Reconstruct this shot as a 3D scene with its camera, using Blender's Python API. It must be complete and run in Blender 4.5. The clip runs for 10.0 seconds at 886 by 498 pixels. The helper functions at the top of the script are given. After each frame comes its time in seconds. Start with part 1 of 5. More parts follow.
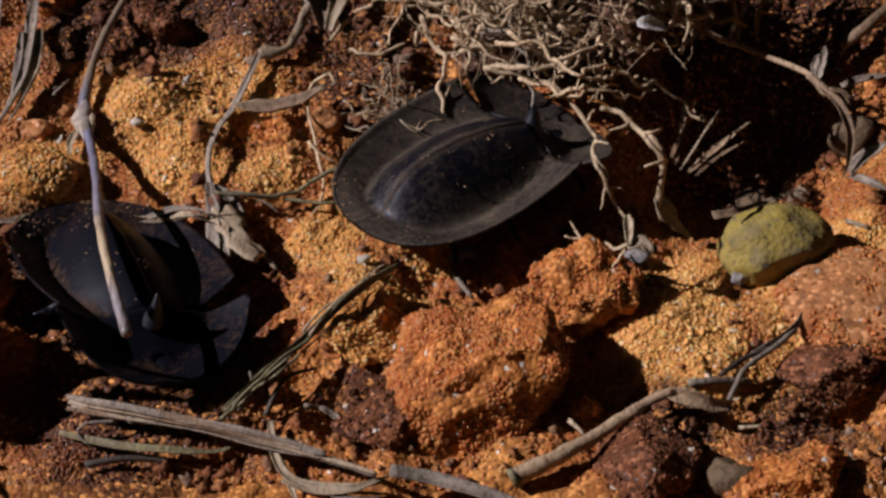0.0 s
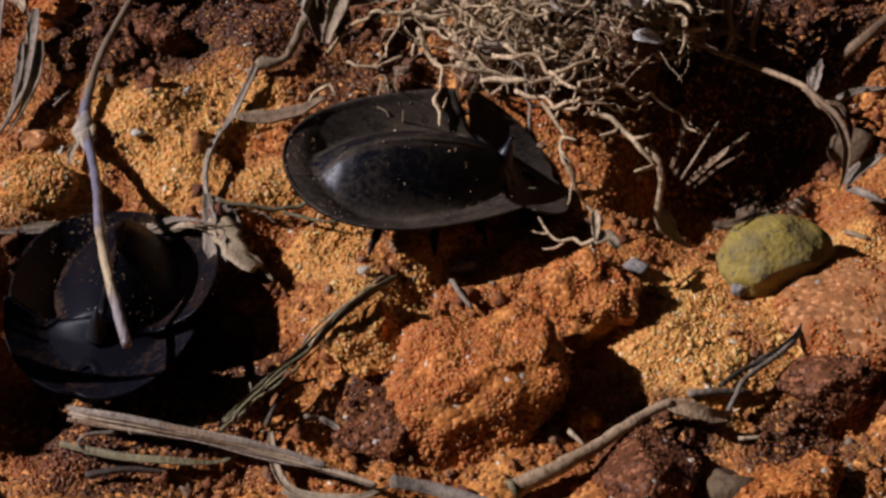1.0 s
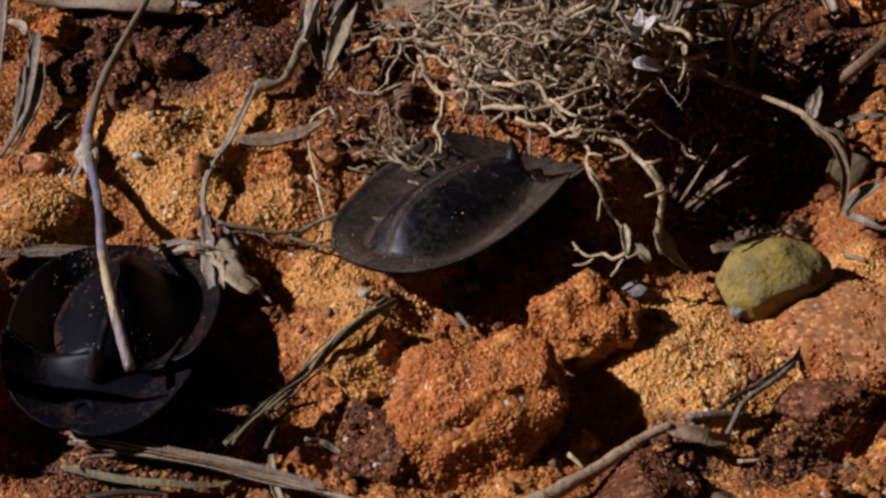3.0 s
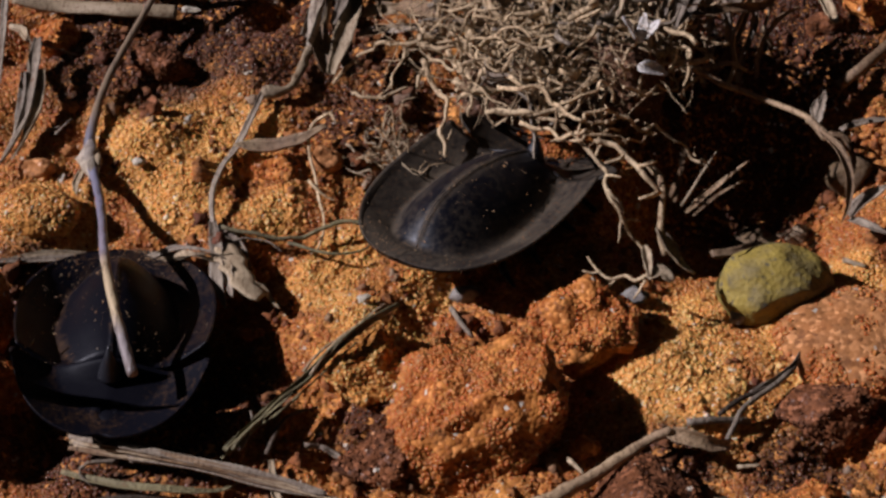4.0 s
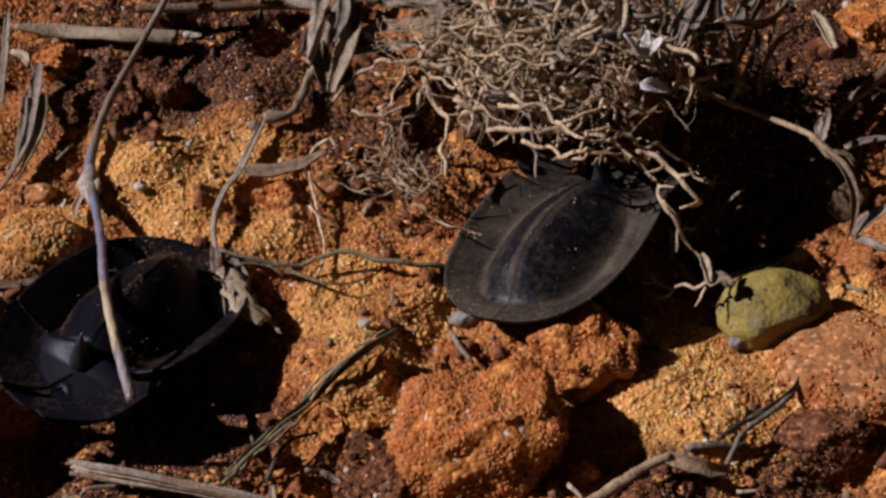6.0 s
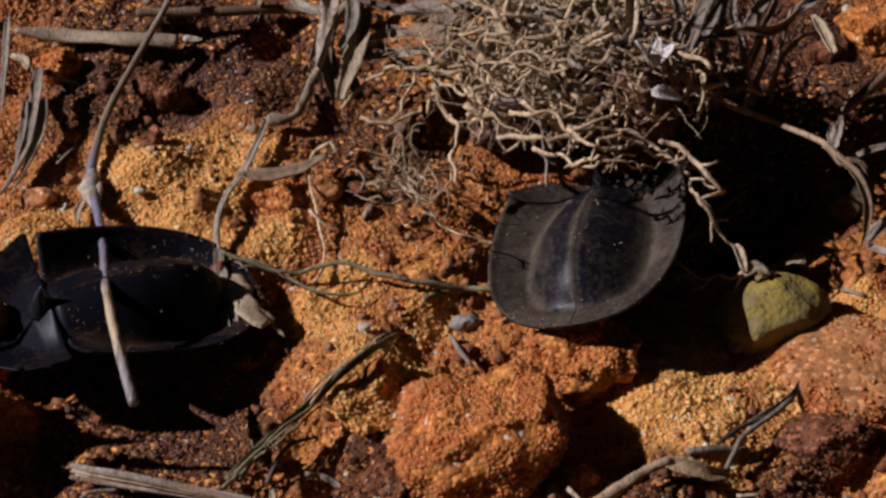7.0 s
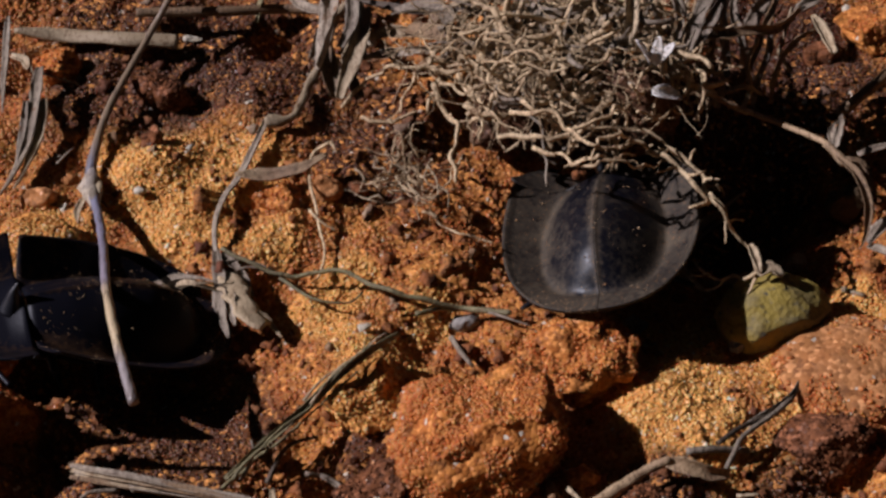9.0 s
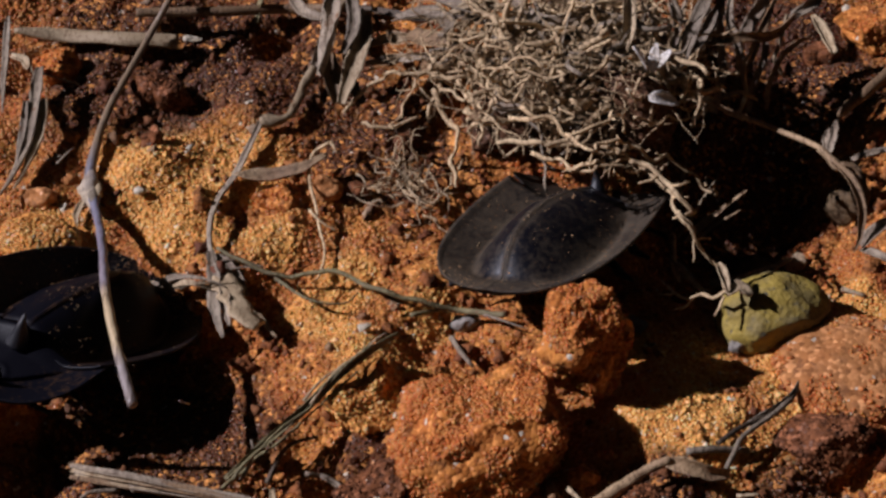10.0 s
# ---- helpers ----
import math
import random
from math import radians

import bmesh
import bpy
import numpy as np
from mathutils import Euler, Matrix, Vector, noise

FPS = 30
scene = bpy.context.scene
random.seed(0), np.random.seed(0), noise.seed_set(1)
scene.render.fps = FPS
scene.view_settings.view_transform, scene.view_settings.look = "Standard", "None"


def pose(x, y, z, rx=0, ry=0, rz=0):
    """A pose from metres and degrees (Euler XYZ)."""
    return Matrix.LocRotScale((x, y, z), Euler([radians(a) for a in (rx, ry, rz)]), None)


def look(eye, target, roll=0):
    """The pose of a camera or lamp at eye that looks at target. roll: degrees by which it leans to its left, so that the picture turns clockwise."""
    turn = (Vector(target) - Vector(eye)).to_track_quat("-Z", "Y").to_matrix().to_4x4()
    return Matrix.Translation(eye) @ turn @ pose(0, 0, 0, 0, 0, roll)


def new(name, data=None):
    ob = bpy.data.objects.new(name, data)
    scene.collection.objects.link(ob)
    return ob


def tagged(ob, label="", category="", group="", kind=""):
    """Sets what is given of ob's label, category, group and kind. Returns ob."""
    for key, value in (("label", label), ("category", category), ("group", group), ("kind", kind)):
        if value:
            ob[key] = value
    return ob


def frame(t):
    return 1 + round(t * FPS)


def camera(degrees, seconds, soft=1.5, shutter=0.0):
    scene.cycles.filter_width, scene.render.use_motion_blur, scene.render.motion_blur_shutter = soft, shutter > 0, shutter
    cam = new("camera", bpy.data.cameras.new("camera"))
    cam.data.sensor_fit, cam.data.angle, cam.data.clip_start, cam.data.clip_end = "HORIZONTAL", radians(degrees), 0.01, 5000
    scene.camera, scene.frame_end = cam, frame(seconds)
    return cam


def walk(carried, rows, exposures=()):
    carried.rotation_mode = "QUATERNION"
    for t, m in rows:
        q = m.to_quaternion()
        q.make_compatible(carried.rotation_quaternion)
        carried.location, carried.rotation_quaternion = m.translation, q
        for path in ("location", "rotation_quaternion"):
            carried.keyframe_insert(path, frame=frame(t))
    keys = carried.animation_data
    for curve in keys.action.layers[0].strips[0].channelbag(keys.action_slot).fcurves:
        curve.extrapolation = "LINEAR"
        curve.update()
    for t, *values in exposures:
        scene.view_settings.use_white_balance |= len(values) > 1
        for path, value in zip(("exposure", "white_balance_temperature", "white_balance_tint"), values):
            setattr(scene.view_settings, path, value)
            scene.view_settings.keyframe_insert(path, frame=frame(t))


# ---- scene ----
# all lengths in the building code are in millimetres; MM turns them into metres
MM = 0.001
PI = math.pi

# ---------------------------------------------------------------- camera
cam = camera(24, 10.0, soft=2.8)
# seconds, degrees below the 45-degree line; the eye sinks a little as it looks lower
TILT = [(0.0, 1.35), (0.5, 1.235), (1.0, 1.135), (1.5, 1.03), (2.0, 0.895), (2.5, 0.765), (4.0, 0.575), (4.5, 0.485),
        (5.0, 0.32), (5.5, 0.18), (6.2, 0.05), (7.0, 0.0), (8.0, 0.0), (10.0, 0.0)]
walk(cam, [(t, pose(0, -0.1414, 0.1414 - 0.0019 * p, 45 - p)) for t, p in TILT])

# ---------------------------------------------------------------- light
SUN_FROM = Vector((-0.79, 0.03, 0.58)).normalized()
world = bpy.data.worlds.new("sky")
scene.world = world
world.use_nodes = True
wn = world.node_tree.nodes
sky = wn.new("ShaderNodeTexSky")
sky.sky_type = "NISHITA"
sky.sun_disc = False
sky.sun_elevation = math.asin(SUN_FROM.z)
sky.sun_rotation = math.atan2(SUN_FROM.x, SUN_FROM.y)
wn["Background"].inputs["Strength"].default_value = 0.0025
world.node_tree.links.new(sky.outputs["Color"], wn["Background"].inputs["Color"])
sun_data = bpy.data.lights.new("sun", "SUN")
sun_data.energy = 5.0
sun_data.angle = radians(0.5)
sun_data.color = (0.90, 0.86, 1.0)
sun = new("sun", sun_data)
sun.matrix_world = look(SUN_FROM * 3.0, (0, 0, 0))
scene.view_settings.exposure = 0.20


# ---------------------------------------------------------------- numpy noise
def hash3(i, j, k, seed):
    h = (i * 374761393 + j * 668265263 + k * 2147483647 + seed * 974711) & 0xFFFFFFFF
    h = ((h ^ (h >> 13)) * 1274126177) & 0xFFFFFFFF
    h = ((h ^ (h >> 16)) * 2246822519) & 0xFFFFFFFF
    return ((h ^ (h >> 15)) & 0xFFFFFF) / float(0xFFFFFF)


def vnoise(p, seed=0):
    """Smooth noise from -1 to 1 at the points p (n x 3)."""
    q = np.floor(p).astype(np.int64)
    f = p - q
    f = f * f * (3 - 2 * f)
    out = 0
    for a in (0, 1):
        for b in (0, 1):
            for c in (0, 1):
                w = (f[:, 0] if a else 1 - f[:, 0]) * (f[:, 1] if b else 1 - f[:, 1]) * (f[:, 2] if c else 1 - f[:, 2])
                out = out + w * hash3(q[:, 0] + a, q[:, 1] + b, q[:, 2] + c, seed)
    return out * 2 - 1


def worley(p, seed=0):
    """Distance to the nearest scattered point, in cells (n x 3)."""
    q = np.floor(p).astype(np.int64)
    best = np.full(len(p), 9.0)
    for a in (-1, 0, 1):
        for b in (-1, 0, 1):
            for c in (-1, 0, 1):
                i, j, k = q[:, 0] + a, q[:, 1] + b, q[:, 2] + c
                d = (i + hash3(i, j, k, seed) - p[:, 0]) ** 2 + (j + hash3(i, j, k, seed + 1) - p[:, 1]) ** 2
                d = d + (k + hash3(i, j, k, seed + 2) - p[:, 2]) ** 2
                best = np.minimum(best, d)
    return np.sqrt(best)


# ground relief
# mounds and hollows: centre, radius, height
HUMPS = [(*c, r, h) for c, r, h in zip(
    [(-27.1, 8.8), (-7.3, -18.6), (-36.0, -23.2), (-9.4, -28.8), (-2.3, -13.1), (-16.5, -8.8), (21.0, -19.9), (13.1, 32.6), (-41.2, 27.0), (29.7, 0.8), (1.9, -8.8), (-27.4, -15.2), (32.4, -28.8), (10.9, -19.9), (-17.4, 16.3), (-28.4, -28.8), (27.2, 8.8), (34.6, 15.4), (21.7, 3.2), (-36.7, -14.5), (-22.9, -19.9), (-27.0, 27.9), (35.1, -27.0), (-35.2, -28.8), (-17.5, 32.4), (8.5, 4.0), (-28.5, -11.0), (23.5, 1.5), (35.0, 8.5)],
    [6.0, 6.5, 3.4, 1.6, 3.0, 4.0, 7.0, 14.0, 6.0, 9.0, 3.5, 8.0, 5.0, 3.0, 5.0, 4.0, 7.0, 5.5, 4.5, 3.0, 5.0, 7.0, 2.4, 2.5, 2.2, 9.0, 8.0, 6.5, 7.0],
    [2.2, 2.6, -4.5, -2.4, -1.6, -1.2, 1.2, 3.0, -1.2, -3.6, -1.3, -1.6, -1.0, -1.0, 1.2, 0.8, -6.0, -4.5, -3.0, -4.0, -1.2, -1.5, -2.5, -2.5, -3.5, -2.6, -1.7, -3.5, -4.5])]


def relief(x, y):
    """Height of the smooth ground at x, y."""
    z = 0.55 * np.sin(x * 0.31 + 1.3) * np.cos(y * 0.27 + 0.4) + 0.3 * np.sin(x * 0.63 - y * 0.49)
    for cx, cy, r, h in HUMPS:
        z = z + h * np.exp(-((x - cx) ** 2 + (y - cy) ** 2) / (r * r))
    return z


def ground_z(x, y):
    return float(relief(np.array([x]), np.array([y]))[0])


# places of darker earth, shade of grass and hollows painted in too, and how far each reaches
DARK_SOIL_AND_SHADE = [(p, r) for p, r in zip([(-32.0, 28.3, -1.1), (-16.9, 27.9, -0.0), (-26.4, -25.5, -0.2), (36.0, 26.9, 0.1), (-4.1, -27.1, 0.1), (28.8, 15.0, -5.1), (-38.2, -11.4, -3.5), (19.2, -29.3, 0.6), (30.8, -30.7, -0.7), (-5.9, 14.0, 0.5), (33.6, 32.9, 0.5), (30.0, 21.0, -2.0)], (15, 13, 14, 14, 6, 12, 9, 4.5, 6, 9, 9, 11))]


# places of clean yellow sand
SANDY = [(p, r) for p, r in zip([(-26.7, 6.8, 1.9), (-30.2, 13.4, 1.1), (-20.5, 11.6, 0.5), (19.9, -18.9, 1.2), (23.5, -23.7, 1.4), (21.5, -13.1, 0.1), (-7.4, -13.6, 2.1), (-6.2, -19.8, 2.2), (32.3, -17.8, -0.0), (-37.0, 0.2, 0.6), (-11.8, -8.8, -0.0), (-24.7, 2.3, 0.8), (-16.5, 0.3, 0.6), (-9.3, -4.2, -0.2), (-4.3, -15.0, 0.6), (-1.3, -8.2, -0.7), (37.7, -8.3, -0.5), (-25.5, 23.0, -1.3)], (7.5, 6.5, 6, 7, 7, 6, 4, 4.5, 6, 6, 4, 5, 4, 4, 4, 3, 5, 4))]


def sandiness(x, y):
    """From 0 to 1: how much of the soil at x, y is clean loose sand."""
    out = np.zeros_like(x)
    for spot, r in SANDY:
        out = np.maximum(out, np.exp(-((x - spot[0]) ** 2 + (y - spot[1]) ** 2) / (r * r)))
    return out


# ---------------------------------------------------------------- node helpers
class Mat:
    """A node material with short ways to add nodes."""

    def __init__(self, name):
        self.m = bpy.data.materials.new(name)
        self.m.use_nodes = True
        self.t = self.m.node_tree
        self.b = self.t.nodes["Principled BSDF"]
        self.co = self.t.nodes.new("ShaderNodeTexCoord").outputs["Object"]

    def node(self, kind, **sockets):
        n = self.t.nodes.new(kind)
        for k, v in sockets.items():
            self.put(n, k.replace("_", " "), v)
        return n

    def put(self, n, socket, v):
        s = n.inputs[socket]
        if isinstance(v, bpy.types.NodeSocket):
            self.t.links.new(v, s)
        else:
            s.default_value = v

    def noise(self, size, detail=3.0, rough=0.55, stretch=None, co=None):
        """Noise whose features are about size millimetres."""
        src = co or self.co
        if stretch:
            mp = self.node("ShaderNodeMapping", Vector=src, Scale=stretch)
            src = mp.outputs[0]
        return self.node("ShaderNodeTexNoise", Vector=src, Scale=1000.0 / size, Detail=detail, Roughness=rough).outputs["Fac"]

    def cells(self, size, out="Color", rand=1.0):
        return self.node("ShaderNodeTexVoronoi", Vector=self.co, Scale=1000.0 / size, Randomness=rand).outputs[out]

    def ramp(self, fac, *stops):
        n = self.node("ShaderNodeValToRGB", Fac=fac)
        e = n.color_ramp.elements
        while len(e) < len(stops):
            e.new(0.5)
        for el, (p, c) in zip(e, stops):
            el.position = p
            el.color = (*c, 1) if len(c) == 3 else c
        return n.outputs["Color"]

    def mask(self, fac, lo, hi):
        n = self.node("ShaderNodeMapRange", Value=fac)
        n.inputs["From Min"].default_value = lo
        n.inputs["From Max"].default_value = hi
        return n.outputs[0]

    def mix(self, fac, a, b, blend="MIX"):
        n = self.t.nodes.new("ShaderNodeMix")
        n.data_type = "RGBA"
        n.blend_type = blend
        for i, v in ((0, fac), (6, a), (7, b)):
            if isinstance(v, bpy.types.NodeSocket):
                self.t.links.new(v, n.inputs[i])
            else:
                n.inputs[i].default_value = (*v, 1) if isinstance(v, tuple) and len(v) == 3 else v
        return n.outputs[2]

    def math(self, op, a, b=0.0):
        n = self.t.nodes.new("ShaderNodeMath")
        n.operation = op
        for i, v in enumerate((a, b)):
            if isinstance(v, bpy.types.NodeSocket):
                self.t.links.new(v, n.inputs[i])
            else:
                n.inputs[i].default_value = v
        return n.outputs[0]

    def earth_patches(self, col, dark, amount, spots=DARK_SOIL_AND_SHADE):
        """Earth of another kind in a few places, with frayed edges; by default dark soil with shade painted in."""
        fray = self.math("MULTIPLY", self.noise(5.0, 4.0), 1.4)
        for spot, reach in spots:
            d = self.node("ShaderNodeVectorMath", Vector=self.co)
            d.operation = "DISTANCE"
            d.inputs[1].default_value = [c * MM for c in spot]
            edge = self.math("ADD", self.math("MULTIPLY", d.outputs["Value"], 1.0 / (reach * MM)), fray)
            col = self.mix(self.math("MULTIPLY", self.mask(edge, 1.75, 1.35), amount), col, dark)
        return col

    def island(self):
        return self.t.nodes.new("ShaderNodeNewGeometry").outputs["Random Per Island"]

    def own(self):
        return self.t.nodes.new("ShaderNodeObjectInfo").outputs["Random"]

    def bump(self, height, dist_mm, strength=1.0):
        n = self.node("ShaderNodeBump", Height=height, Strength=strength, Distance=dist_mm * MM)
        self.put(self.b, "Normal", n.outputs[0])

    def done(self, color=None, rough=0.8, spec=0.3):
        if color is not None:
            self.put(self.b, "Base Color", color if isinstance(color, bpy.types.NodeSocket) else (*color, 1))
        self.put(self.b, "Roughness", rough)
        self.put(self.b, "Specular IOR Level", spec)
        return self.m


# ---------------------------------------------------------------- materials
def earth(name, light, mid, dark, patch=9.0, lo=0.35, hi=0.62, earth_patches=False, relief_mm=0.16):
    """Sandy soil: patches, mottling and single sand grains."""
    m = Mat(name)
    big = m.mask(m.noise(patch, 4.0, 0.6), lo, hi)
    col = m.mix(big, mid, light)
    col = m.mix(m.mask(m.noise(2.2, 3.0), 0.52, 0.72), col, dark)
    if earth_patches:
        col = m.earth_patches(col, (0.53, 0.25, 0.062), 0.9, SANDY)
        # dark soil, with the shade over these spots put into the colour
        col = m.earth_patches(col, (0.050, 0.018, 0.008), 0.92)
    tint = m.node("ShaderNodeSeparateColor", Color=m.cells(0.42))
    col = m.mix(m.mask(tint.outputs[0], 0.55, 1.0), col, tuple(min(1, c * 1.6 + 0.02) for c in light))
    col = m.mix(m.mask(tint.outputs[1], 0.7, 1.0), col, tuple(c * 0.6 for c in mid))
    col = m.mix(m.mask(tint.outputs[2], 0.99, 0.992), col, (0.50, 0.43, 0.33))
    h = m.math("ADD", m.math("MULTIPLY", m.cells(0.42, "Distance"), -0.9), m.noise(0.8, 4.0))
    m.bump(h, relief_mm, 0.9)
    rough = m.mask(tint.outputs[2], 1.25, 0.45)
    return m.done(col, rough, 0.16)


SOIL = earth("sandy_soil", (0.40, 0.165, 0.036), (0.25, 0.075, 0.018), (0.10, 0.034, 0.012), earth_patches=True)
CLOD_ORANGE = earth("orange_clod", (0.40, 0.155, 0.033), (0.33, 0.095, 0.02), (0.11, 0.038, 0.014), 6.0)
CLOD_SAND = earth("sandy_clod", (0.46, 0.20, 0.045), (0.38, 0.135, 0.028), (0.19, 0.07, 0.02), 6.0)
CLOD_RED = earth("red_clod", (0.16, 0.055, 0.018), (0.08, 0.029, 0.012), (0.036, 0.016, 0.01), 5.0)
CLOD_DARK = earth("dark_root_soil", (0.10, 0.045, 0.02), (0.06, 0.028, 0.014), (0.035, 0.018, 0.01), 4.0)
CLOD_PALE = earth("pale_clod", (0.38, 0.17, 0.06), (0.31, 0.12, 0.04), (0.17, 0.07, 0.03), 5.0, relief_mm=0.06)


def grain_material(name, sand=True, gold_only=False):
    m = Mat(name)
    r = m.island()
    if sand:
        col = m.ramp(r, (0.0, (0.22, 0.062, 0.015)), (0.25, (0.35, 0.135, 0.03)), (0.55, (0.46, 0.225, 0.06)), (0.75, (0.30, 0.095, 0.022)), (0.985, (0.41, 0.218, 0.0704)),
                     (0.99, (0.474, 0.397, 0.282)))
        red = m.mask(m.noise(9.0, 4.0, 0.6), 0.60, 0.40)
        col = m.mix(m.math("MULTIPLY", red, 0.75), col, (0.28, 0.072, 0.016))
        gold = m.ramp(r, (0.0, (0.47, 0.205, 0.05)), (0.4, (0.68, 0.365, 0.10)), (0.7, (0.57, 0.26, 0.062)), (0.97, (0.70, 0.46, 0.175)), (0.985, (0.6, 0.5, 0.34)))
        col = m.mix(0.85, col, gold) if gold_only else m.earth_patches(m.earth_patches(col, gold, 0.9, SANDY), (0.060, 0.021, 0.009), 0.94)
    else:
        col = m.ramp(r, (0.0, (0.22, 0.055, 0.013)), (0.25, (0.40, 0.125, 0.025)), (0.55, (0.50, 0.215, 0.05)), (0.75, (0.36, 0.095, 0.019)), (0.985, (0.44, 0.19, 0.05)), (0.992, (0.45, 0.36, 0.25)))
        red = m.mask(m.noise(5.0, 4.0, 0.6), 0.56, 0.42)
        col = m.mix(m.math("MULTIPLY", red, 0.32), col, (0.33, 0.072, 0.014))
        dark = m.mask(m.noise(3.2, 5.0, 0.65), 0.55, 0.68)
        col = m.mix(m.math("MULTIPLY", dark, 0.4), col, (0.13, 0.055, 0.022))
    m.put(m.b, "Subsurface Weight", 0.3)
    m.put(m.b, "Subsurface Scale", 0.3 * MM)
    return m.done(col, m.mask(r, -0.3, 1.6), 0.3)


GRAIN = grain_material("sand_grain")
CLOD_GRAIN = grain_material("clod_grain", False)
GOLD_GRAIN = grain_material("gold_grain", True, True)


def crumb_material():
    m = Mat("soil_crumb")
    col = m.ramp(m.island(), (0.0, (0.102, 0.0288, 0.0115)), (0.3, (0.256, 0.0832, 0.0192)), (0.6, (0.32, 0.128, 0.032)), (0.85, (0.166, 0.048, 0.0141)),
                 (0.95, (0.256, 0.154, 0.0768)), (0.992, (0.32, 0.243, 0.166)))
    col = m.mix(m.mask(m.noise(0.6, 3.0), 0.45, 0.7), col, (0.08, 0.027, 0.01))
    col = m.earth_patches(col, (0.075, 0.025, 0.010), 0.6)
    m.bump(m.math("ADD", m.cells(0.35, "Distance"), m.noise(0.5, 4.0)), 0.12, 0.8)
    return m.done(col, 0.8, 0.3)


CRUMB = crumb_material()


def mineral(name, a, b, spot, size=3.0, rough=0.75):
    m = Mat(name)
    col = m.mix(m.mask(m.noise(size, 4.0, 0.6), 0.4, 0.62), a, b)
    col = m.mix(m.mask(m.noise(size * 0.22, 3.0), 0.58, 0.70), col, spot)
    m.bump(m.math("ADD", m.noise(0.5, 5.0, 0.65), m.cells(0.5, "Distance")), 0.12, 0.8)
    return m.done(col, rough, 0.3)


OLIVE_STONE = mineral("olive_stone", (0.27, 0.195, 0.037), (0.165, 0.125, 0.045), (0.075, 0.066, 0.046))
GREY_STONE = mineral("grey_stone", (0.22, 0.195, 0.165), (0.14, 0.122, 0.105), (0.0792, 0.066, 0.0594), 1.5)
BROWN_STONE = mineral("brown_stone", (0.106, 0.066, 0.0297), (0.066, 0.0396, 0.0198), (0.033, 0.0231, 0.0132), 2.0)
BEIGE_STONE = mineral("beige_stone", (0.36, 0.27, 0.17), (0.27, 0.19, 0.11), (0.15, 0.10, 0.06), 1.5)
CREAM_CHIP = mineral("cream_chip", (0.48, 0.42, 0.32), (0.38, 0.31, 0.21), (0.25, 0.17, 0.10), 1.5, 0.6)
WHITE_CHIP = mineral("white_chip", (0.56, 0.53, 0.49), (0.46, 0.42, 0.36), (0.264, 0.198, 0.132), 1.5, 0.55)


def plant(name, a, b, streak, dirt=(0.13, 0.06, 0.023), dirty=0.62, rough=0.65):
    """Dry plant fibre: long streaks, blotches, soil dusted on."""
    m = Mat(name)
    ob = m.own()
    col = m.mix(m.mask(m.noise(4.0, 3.0), 0.38, 0.62), a, b)
    fib = m.noise(0.28, 4.0, 0.6, (1.0, 0.25, 1.0))
    col = m.mix(m.mask(fib, 0.49, 0.68), col, streak)
    col = m.mix(m.math("MULTIPLY", m.mask(m.noise(0.8, 6.0, 0.7), 0.48, 0.72), 0.6), col, streak)
    col = m.mix(m.mask(m.noise(1.6, 4.0, 0.65), dirty, dirty + 0.12), col, dirt)
    v = m.node("ShaderNodeHueSaturation", Color=col, Value=m.mask(ob, -0.9, 1.3))
    m.put(v, "Value", m.math("ADD", m.math("MULTIPLY", ob, 0.5), 0.75))
    m.bump(m.math("ADD", fib, m.noise(0.35, 5.0, 0.65)), 0.09, 0.9)
    return m.done(v.outputs[0], rough, 0.3)


ROOT = plant("cream_root", (0.62, 0.46, 0.265), (0.45, 0.32, 0.18), (0.21, 0.13, 0.065), dirty=0.57)
STRAW = plant("grey_straw", (0.272, 0.218, 0.156), (0.19, 0.146, 0.102), (0.0884, 0.0612, 0.0408))
PALE_STRAW = plant("pale_straw", (0.394, 0.299, 0.184), (0.299, 0.224, 0.136), (0.177, 0.116, 0.0612))
BROWN_STEM = plant("brown_stem", (0.204, 0.129, 0.068), (0.136, 0.0816, 0.0408), (0.0612, 0.034, 0.0204))
OLIVE_STRAW = plant("olive_straw", (0.218, 0.184, 0.0884), (0.15, 0.122, 0.0612), (0.0748, 0.0578, 0.0272))
TAN_STALK = plant("tan_stalk", (0.36, 0.25, 0.14), (0.22, 0.135, 0.075), (0.10, 0.06, 0.032))
DARK_TWIG = plant("dark_twig", (0.0884, 0.0578, 0.034), (0.0544, 0.0374, 0.0238), (0.0272, 0.019, 0.0136))


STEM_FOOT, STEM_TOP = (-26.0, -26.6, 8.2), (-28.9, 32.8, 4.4)


